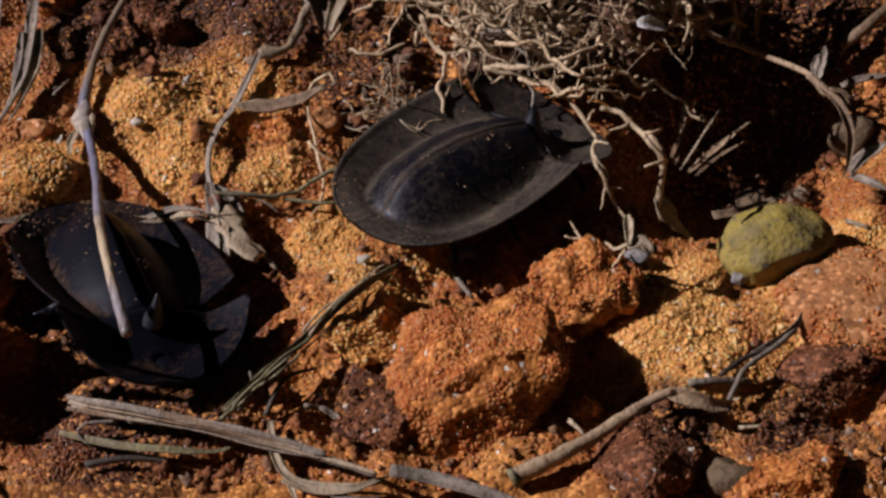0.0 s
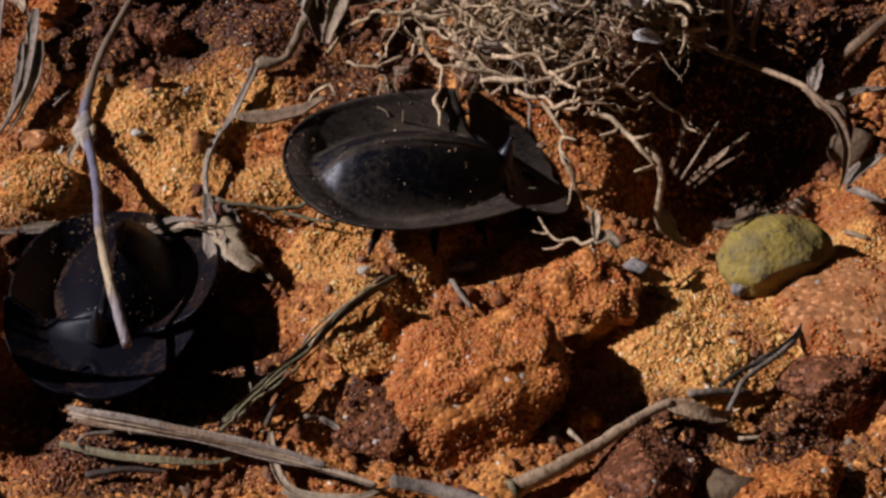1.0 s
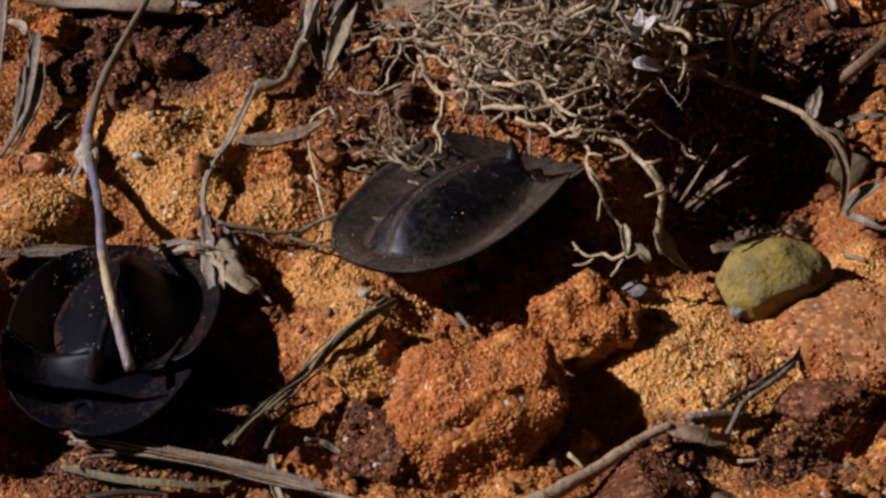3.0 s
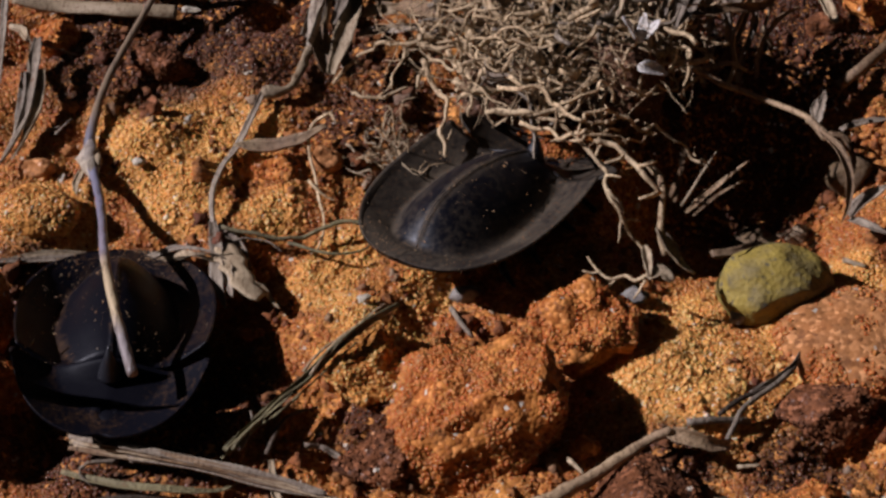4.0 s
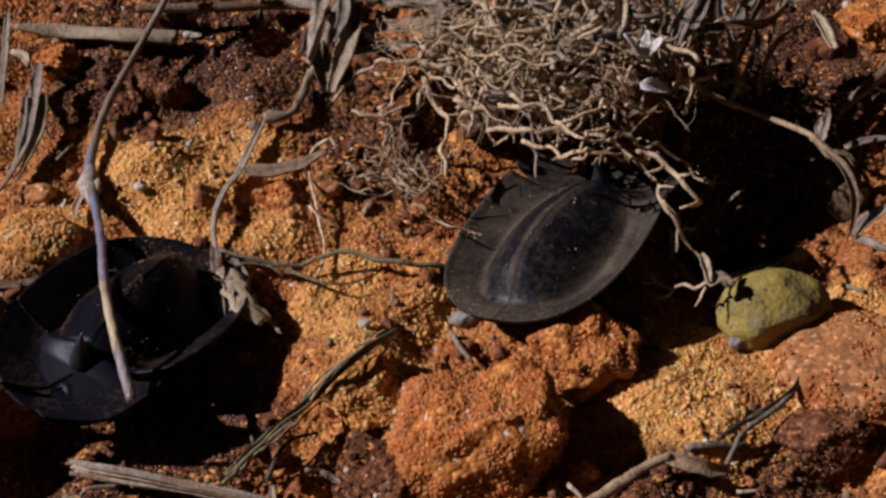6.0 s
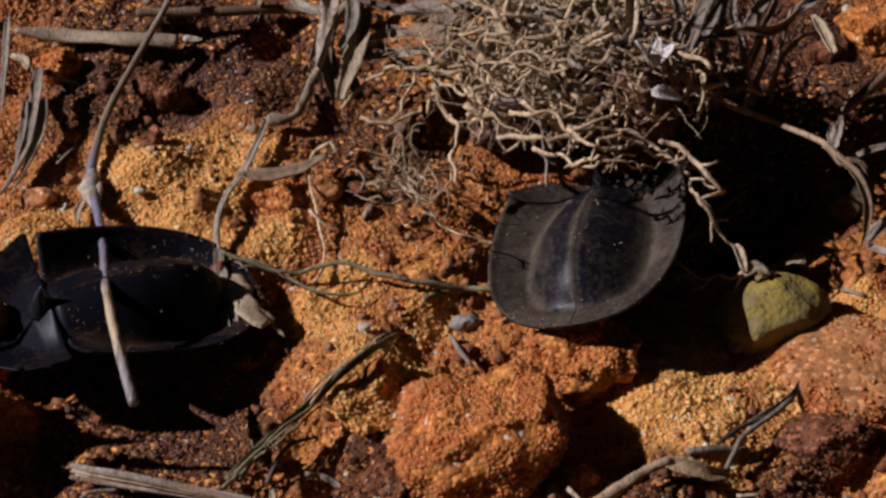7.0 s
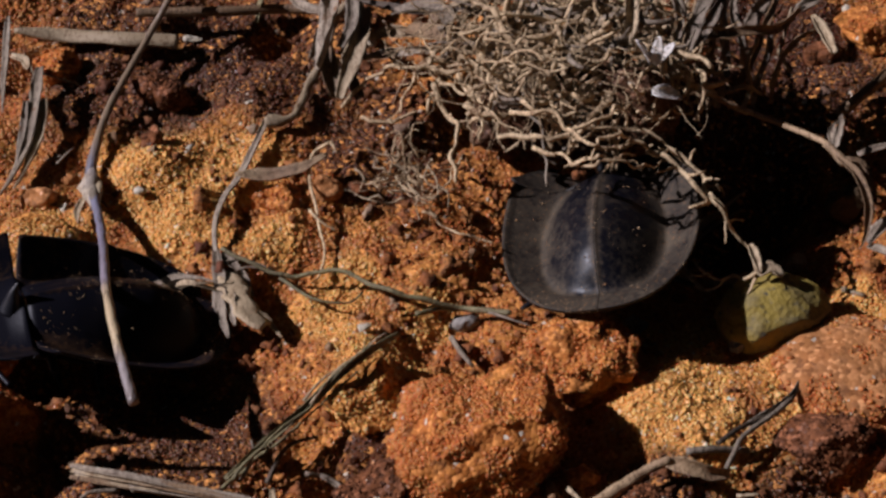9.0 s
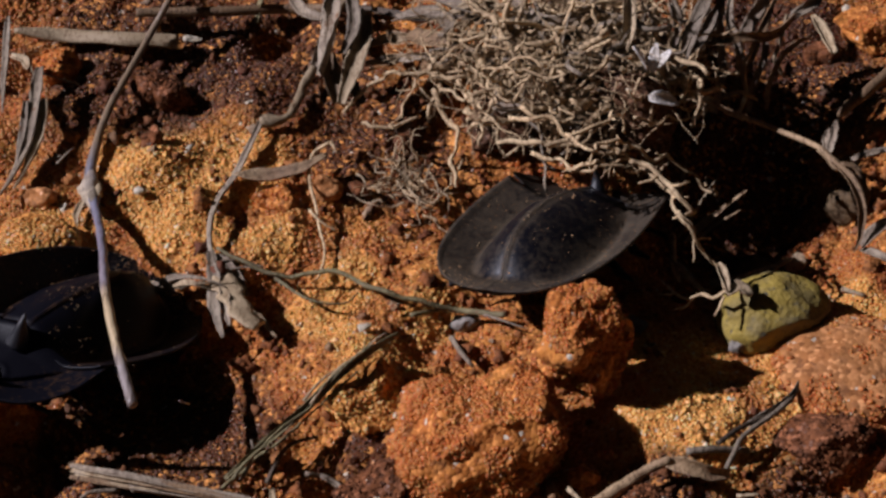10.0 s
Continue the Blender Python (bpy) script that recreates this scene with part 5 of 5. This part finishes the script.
def elytron(side, deep):
    n, m = 46, 40
    g, dust = np.empty((n, m, 3)), np.empty((n, m))
    for i in range(n):
        for j in range(m):
            u = (j / (m - 1)) ** 1.25
            front = 5.0 - 0.9 * u ** 2
            s = i / (n - 1)
            x = -14.4 + (front + 14.4) * (1 - math.cos(s * PI / 2)) ** 0.9
            w = half_width(x)
            y = u * w
            r = (abs((x + 2.5) / 11.9) ** 2.35 + abs(y / 8.8) ** 2.35) ** (1 / 2.35) if x < -2.5 else math.hypot((x + 2.5) / 60.0, u)
            rim = 5.4 + 0.19 * (x + 14.4)
            groove = rim - deep * min(1, (x + 14.4) / 5.0)
            inner = 5.5 * max(1e-3, 1 - abs(min(0, x + 2.5) / 9.2) ** 2.5) ** (1 / 2.5)
            inner *= 1 - 0.48 * (max(0, x + 2.5) / 7.5) ** 2
            crest = float(np.interp(x, (-11.7, -11.2, -10.4, -9.0, -6.5, -3, 1, 4, 5), (groove, 5.9, 7.3, 8.5, 9.4, 9.7, 9.3, 8.6, 8.2)))
            t = y / inner
            roof = groove + (crest - groove) * (1 - t ** 1.7 if t < 1 else -1.0)
            z = blend(roof if x > -11.7 else groove - 2, groove + (rim - groove) * max(0, (r - 0.58) / 0.42) ** 1.2)
            z += 0.18 * math.exp(-(y / 0.16) ** 2) * (x > -11.3) + 0.15 * math.exp(-((u - 0.98) / 0.025) ** 2)
            g[i, j] = (x, side * (y + 0.03), z - SHELL_DROP)
            dust[i, j] = max(math.exp(-((t - 1) / 0.22) ** 2), 0.9 * math.exp(-(t / 0.12) ** 2), 0.72 if t > 1.05 or x < -11.5 else 0.3 * t)
    v, f = shell(g)
    return v, (f if side > 0 else [q[::-1] for q in f]), dust.ravel()


def pronotum():
    n, m = 44, 73
    g, dust = np.empty((n, m, 3)), np.empty((n, m))
    for j in range(m):
        u = 2 * j / (m - 1) - 1
        a = abs(u)
        rear = 5.05 - 0.7 * a ** 2 + 0.8 * max(0, (a - 0.5) / 0.5) ** 1.4
        for i in range(n):
            s = i / (n - 1)
            # front outline: a wide round lobe on each side of the head
            front = 4.4 + 7.9 * math.sqrt(max(0, 1 - (0.985 * a) ** 2.5)) - 0.4 * math.exp(-(a / 0.09) ** 2)
            x = rear + (max(front, rear + 0.5) - rear) * s
            y = u * (8.25 + 0.3 * math.sin(PI * s) * a)
            r = math.hypot((x - 4.0) / 8.3, y / 8.4)
            rim = 8.9 - 3.3 * min(1, max(0, (x - 5) / 7.2)) ** 1.1
            groove = rim - 2.3 + 0.5 * min(1, max(0, (x - 5) / 7.2))
            mid = float(np.interp(x, (4, 5.3, 6.6, 9, 10.5, 12.5), (8.5, 8.1, 6.5, 5.2, 4.4, 3.8)))
            roof = mid - (mid - groove + 0.6) * (abs(y) / 5.6) ** 1.3
            z = blend(roof, groove + (rim - groove) * max(0, (r - 0.60) / 0.40) ** 1.2)
            z += 0.1 * math.exp(-((math.hypot(x - 9.2, y) - 0.95) / 0.2) ** 2)
            g[i, j] = (x, y, z - SHELL_DROP)
            dust[i, j] = 0.6 * min(1, max(0, (r - 0.45) / 0.2))
    return (*shell(g, gap=lambda p: math.hypot(p[0] - 9.2, p[1]) < 0.7), dust.ravel())


def dusted(ob, dust):
    """Keep how thick the dust lies on each vertex; the underside has none."""
    at = ob.data.attributes.new("dust_cover", "FLOAT", "POINT")
    at.data.foreach_set("value", np.concatenate([dust, np.zeros(len(ob.data.vertices) - len(dust))]))
    return ob


def egg(centre, size, level=4, seed=1, lump=0.05):
    v, f = ico(level)
    return v * (1 + lump * vnoise(v * 2 + seed, seed))[:, None] * np.asarray(size) + np.asarray(centre), f


def beetle(label, skin, deep, grit):
    root = new("beetle")
    for side in (1, -1):
        v, f, dust = elytron(side, deep)
        dusted(part("wing_case", (v, f), skin, root), dust)
    v, f, dust = pronotum()
    neck = dusted(part("pronotum", (v - (5, 0, 2), f), skin, root, "broad black neck shield with upturned rim", at=mm_pose(5, 0, 2)), dust)
    part("spine", tube([(0.9, 0, 1.8), (0.95, 0, 3.0), (1.0, 0, 3.9), (0.8, 0, 5.0)], 1.15, 0.08, 12, 0.08, 0.2), SPINE, neck, "short glossy black spine")
    rng = np.random.default_rng(5)
    specks = []
    for side in (1, -1):
        v = elytron(side, deep)[0][:1840]
        w = np.clip(vnoise(v / 2.4, 31) + 0.25, 0.02, 1)
        specks.append(v[rng.choice(len(v), grit, p=w / w.sum())] + rng.normal(0, 0.25, (grit, 3)) * (1, 1, 0.1) + (0, 0, 0.02))
    specks = np.concatenate(specks)
    tagged(part("sand_specks", scatter(specks, np.clip(rng.lognormal(-3.15, 0.5, len(specks)), 0.02, 0.13), rng), DUST, root, smooth=False), kind="stuff")
    part("head", joined([egg((9.1, 0, 1.35), (1.5, 1.7, 0.9)), egg((10.4, 0, 0.8), (0.9, 1.3, 0.6))]), LIMB, root)
    part("abdomen", egg((-2.5, 0, 1.2), (7.5, 5.0, 0.9)), LIMB, root)
    part("thorax", egg((4.5, 0, 1.6), (4.2, 4.2, 1.1)), LIMB, root)
    for s in (1, -1):
        line = [(7.6, s * 1.8, 0.9), (8.0, s * 3.4, 0.8), (7.6, s * 5.0, 0.7), (7.0, s * 6.4, 0.6)]
        part("antenna", tube(line, 0.2, 0.24, 8, 0.1, 0.2, knots=tuple((q, 0.06, 0.02) for q in np.linspace(0.1, 0.95, 9))), LIMB, root)
    legs = []
    for x, reach, back in ((3.6, 5.0, -0.6), (-1.0, 6.4, -1.0), (-4.0, 5.6, -4.2)):
        for s in (1, -1):
            hip = (x, s * 2.8, 1.2)
            knee = (x + back * 0.45, s * reach * 0.62, 1.7)
            foot = (x + back * 0.95, s * reach, 0.35)
            toe = (x + back * 1.2, s * (reach + 1.4), -0.05)
            rel = [tuple(np.subtract(p, hip)) for p in (hip, knee, foot, toe)]
            leg = part("leg", tube([rel[0], np.add(rel[1], rel[0]) * 0.5 + (0, 0, 0.5), rel[1]], 0.6, 0.42, 8, 0.1), LIMB, root, at=mm_pose(*hip))
            part("shin", tube([rel[1], np.add(rel[1], rel[2]) * 0.5 + (0, 0, 0.3), rel[2]], 0.34, 0.46, 8, 0.15), LIMB, leg)
            part("foot", tube([rel[2], np.add(rel[2], rel[3]) * 0.5, rel[3]], 0.3, 0.16, 6, 0.1, 0.25, knots=((0.25, 0.08, 0.08), (0.6, 0.08, 0.08))), LIMB, leg)
            legs.append((leg, hip, s))
    tagged(root, label, "beetle")
    return root, legs, neck


beetle_a, legs_a, neck_a = beetle("black beetle with a wide dusty dish-shaped shell under a grass stem", BARE_CHITIN, 2.3, 480)
beetle_b, legs_b, neck_b = beetle("black beetle with a wide dish-shaped shell pushing under the roots", DUSTY_CHITIN, 2.0, 200)
beetle_b.scale = (1.06, 1.06, 1.06)


# ---------------------------------------------------------------- what moves
def stride(legs, times, swing, speed):
    """Legs step to and fro by turns."""
    for k, (leg, hip, s) in enumerate(legs):
        phase = PI * ((k // 2 + k) % 2)
        walk(leg, [(t, mm_pose(*hip, 0, 0, swing * math.sin(speed * t + phase))) for t in times])


def swing(p, x, y, z, turn):
    """Turn about the upright through p, then shift."""
    return mm_pose(p[0] + x, p[1] + y, p[2] + z, 0, 0, turn) @ mm_pose(-p[0], -p[1], -p[2])


def motions():
    # seconds, x, y, z, roll, pitch, heading
    a = [
        (0, -28.4, -17.3, 0.1, -15, -5, -62), (0.5, -28.2, -18.5, 0.3, -10, -11, -82), (1, -29.5, -17.2, -0.1, -3, -10, -93),
        (1.5, -30.1, -17.6, 0.2, -6, -10, -102), (2, -29.7, -18.5, 0.3, -5, -10, -96), (2.5, -29.5, -19.2, 0.5, -4, -10, -95),
        (4, -29.1, -18.8, 0.3, -4, -10, -86), (4.5, -28.9, -18.6, 0.4, -8, -12, -78), (5, -28.7, -19.1, 0.8, -9, -14, -80),
        (5.5, -28.5, -16.5, 0.2, -5, -9, -95), (6.2, -29.8, -13.9, 0.6, -2, -8, -125), (7, -31.0, -11.4, 0.9, 1, -8, -156),
        (7.5, -32.5, -12.7, 1.3, 3, -11, -161), (8, -33.0, -13.4, 1.4, 4, -14, -163), (8.5, -33.4, -13.4, 1.4, 4, -16, -162),
        (9, -33.8, -13.4, 1.5, 4, -18, -161), (9.5, -33.9, -13.7, 1.4, 0, -23, -146), (10, -34.9, -14.2, 1.0, -6, -19, -129)]
    b = [
        (0, 3.4, -0.8, -0.3, -4, 9, 41), (0.5, 2.4, -0.4, 0.1, -4, 13, 33), (1, -1.3, -0.5, -0.2, -0, 19, 21),
        (1.5, 0.4, 0.4, 0.1, -14, 15, 18), (2, 1.5, -1.6, -0.3, -9, 17, 26), (2.5, 2.5, -2.5, -0.3, -20, 12, 43),
        (4, 4.8, 0.3, -0.5, -7, 14, 52), (4.5, 7.9, 0.1, -0.5, -14, 10, 45), (5, 9.8, 0.7, -0.3, -11, 13, 48),
        (5.5, 11.1, -0.5, -0.5, -15, 7, 53), (7, 15.3, -2.5, 0.6, -20, 14, 77), (7.5, 15.4, -3.2, 0.9, -19, 19, 85),
        (8, 15.6, -1.9, 0.9, -21, 14, 81), (8.5, 15.8, -1.3, 0.8, -18, 14, 82), (9, 16.1, -0.6, 0.6, -15, 15, 83),
        (9.5, 14.4, -1.0, 0.6, -21, 14, 63), (10, 12.0, -2.3, 0.7, -18, 19, 56)]
    for thing, rows in ((beetle_a, a), (beetle_b, b)):
        walk(thing, [(t, mm_pose(x, y, z, rx, ry, rz)) for t, x, y, z, rx, ry, rz in rows])
    # the neck shield turns a little on the body
    walk(neck_a, [(t, mm_pose(5, 0, 2, 0, 2, turn)) for t, turn in ((0, -8), (1, -9), (2.5, -10), (4, -5), (5.5, -9), (7, -2), (9, -2), (9.5, 4), (10, 14))])
    walk(neck_b, [(t, mm_pose(5, 0, 2, 0, 0, turn)) for t, turn in ((0, -2), (2.5, -3), (5.5, -2), (7.5, 1), (10, 0))])
    beat = [0.25 * k for k in range(41)]
    stride(legs_a, beat, 14, 5.0)
    stride(legs_b, beat, 14, 6.0)

    # the clump and the grass rooted in it rock as the beetle heaves
    rock = [(0, -1.2, 0.0), (0.5, -1.4, 0.0), (1, -1.5, -0.2), (2.5, -1.5, -0.7), (4, -1.0, -0.5), (5, -0.9, 0.1), (5.5, -1.2, 0.4), (7, 0.2, 0.2), (7.5, 0, 0),
            (8, 0, 0.6), (8.5, 0.1, 0.6), (9, 0.2, 0.3), (9.5, 0, -0.2), (10, 0.1, -0.5)]
    # how far it is heaved up, leaning forward
    lift = (0.8, 0.8, 0.8, 0.8, 1.0, 1.2, 1.6, 3.2, 3.4, 3.4, 3.4, 3.4, 2.6, 1.8)
    for thing in (clump, withered, *on_clump):
        walk(thing, [(t, mm_pose(x - 0.08 * up, -1.2 * up, z + up)) for (t, x, z), up in zip(rock, lift)])
    # the root draped over the beetle's front
    p = (11.3, 1.6, 11.6)
    walk(drape, [(t, swing(p, x, y, z, turn)) for t, x, y, z, turn in (
        (0, -1.2, -0.2, 0, -14), (0.5, -2.6, 0.8, 0, -14), (1, -4.0, 1.8, 0, -14), (1.5, -2.8, 1.8, 1.0, -14), (2, -2.2, 1.0, 0.4, -14), (2.5, -2.2, 2.6, 0, -12), (4, -0.8, 0.2, 0, -8),
        (4.5, 0, 0, 0, 0), (5, 2.0, 0.4, 0, 0), (5.5, 2.6, 0.6, 0, -4), (7, 6.4, 3.6, -0.6, 0), (7.5, 6.8, 3.6, -0.6, 0), (8, 7.0, 3.4, -0.3, 0), (8.5, 7.4, 3.2, 0, 0),
        (9, 7.6, 3.0, 0, 0), (9.5, 6.0, 1.8, 0, 0), (10, 4.5, 0.6, 0, 0))])
    walk(stub, [(t, mm_pose(x, y, z)) for t, x, y, z in ((0, -1.0, -2.2, 0), (0.5, -1.2, -2.0, 0), (1, -1.8, -1.4, 0), (1.5, -1.6, -1.2, 0.2), (2, -1.2, -1.6, 0), (2.5, -0.6, -1.6, 0), (4, -1.3, -1.2, 0),
                                                         (4.5, 0, 0, 0), (5, 1.8, 0.2, 0), (5.5, 1.8, 0.2, 0), (7, 4.8, 2.8, 0), (8, 4.0, 2.4, 0), (9, 3.6, 2.0, -0.5), (10, 2.0, 0.6, -0.5))])
    # the torn root is knocked over backwards
    p = (20.5, -6.3, 0.9)
    walk(torn_root, [(t, mm_pose(p[0] + x, p[1], p[2], -lean, 0, 0) @ mm_pose(-p[0], -p[1], -p[2])) for t, x, lean in (
        (0, 0, 0), (0.5, -0.1, 0), (1.5, -0.1, -2), (2.5, 0, 2), (4, 0.4, 30), (4.5, 0.8, 72), (5.5, 1.4, 80), (7, 2.0, 82), (10, 2.0, 82))])
    p = (-17.8, -3.8, 1.7)
    walk(trail, [(t, swing(p, x, 0, 0, turn)) for t, x, turn in (
        (0, 0, 30), (0.5, 0, 26), (1, 0, 22), (2.5, 0, 20), (4, 0.4, 18), (4.5, 0.5, 17), (5.5, 0.2, 14), (7, 0, 7), (7.5, 0, 0), (8, 0, 0), (10, -0.6, -1))])
    walk(leaf, [(t, mm_pose(x, 0, z)) for t, x, z in ((0, -0.2, 0), (1, -0.5, 0), (2, -0.6, 0.2), (2.5, -1.0, 0.2), (4, 0, 0), (5.5, 0, 0), (7, 0.4, 0.2), (7.5, 0, 0),
                                                     (9, 0.2, 0), (10, -0.3, 0))])
    walk(stem, [(t, mm_pose(x, 0, z)) for t, x, z in ((0, -0.35, 0), (1, -0.35, 0), (2.5, -0.3, 0), (4, 0, 0), (5.5, -0.2, 0), (7, 0, 0), (8, 0.1, 0.1), (9, 0, 0.1),
                                                     (10, -0.1, -0.2))])
    # the loose clod is thrown up at the very end
    home = tip_clod.matrix_basis.copy()
    walk(tip_clod, [(t, home) for t in (0, 9.6, 9.8, 9.9)] + [
        (9.95, mm_pose(12.6, -16.4, 3.6, 0, -33, 48)), (10, mm_pose(12.8, -17.3, 5.7, 0, -66, 105))])


motions()
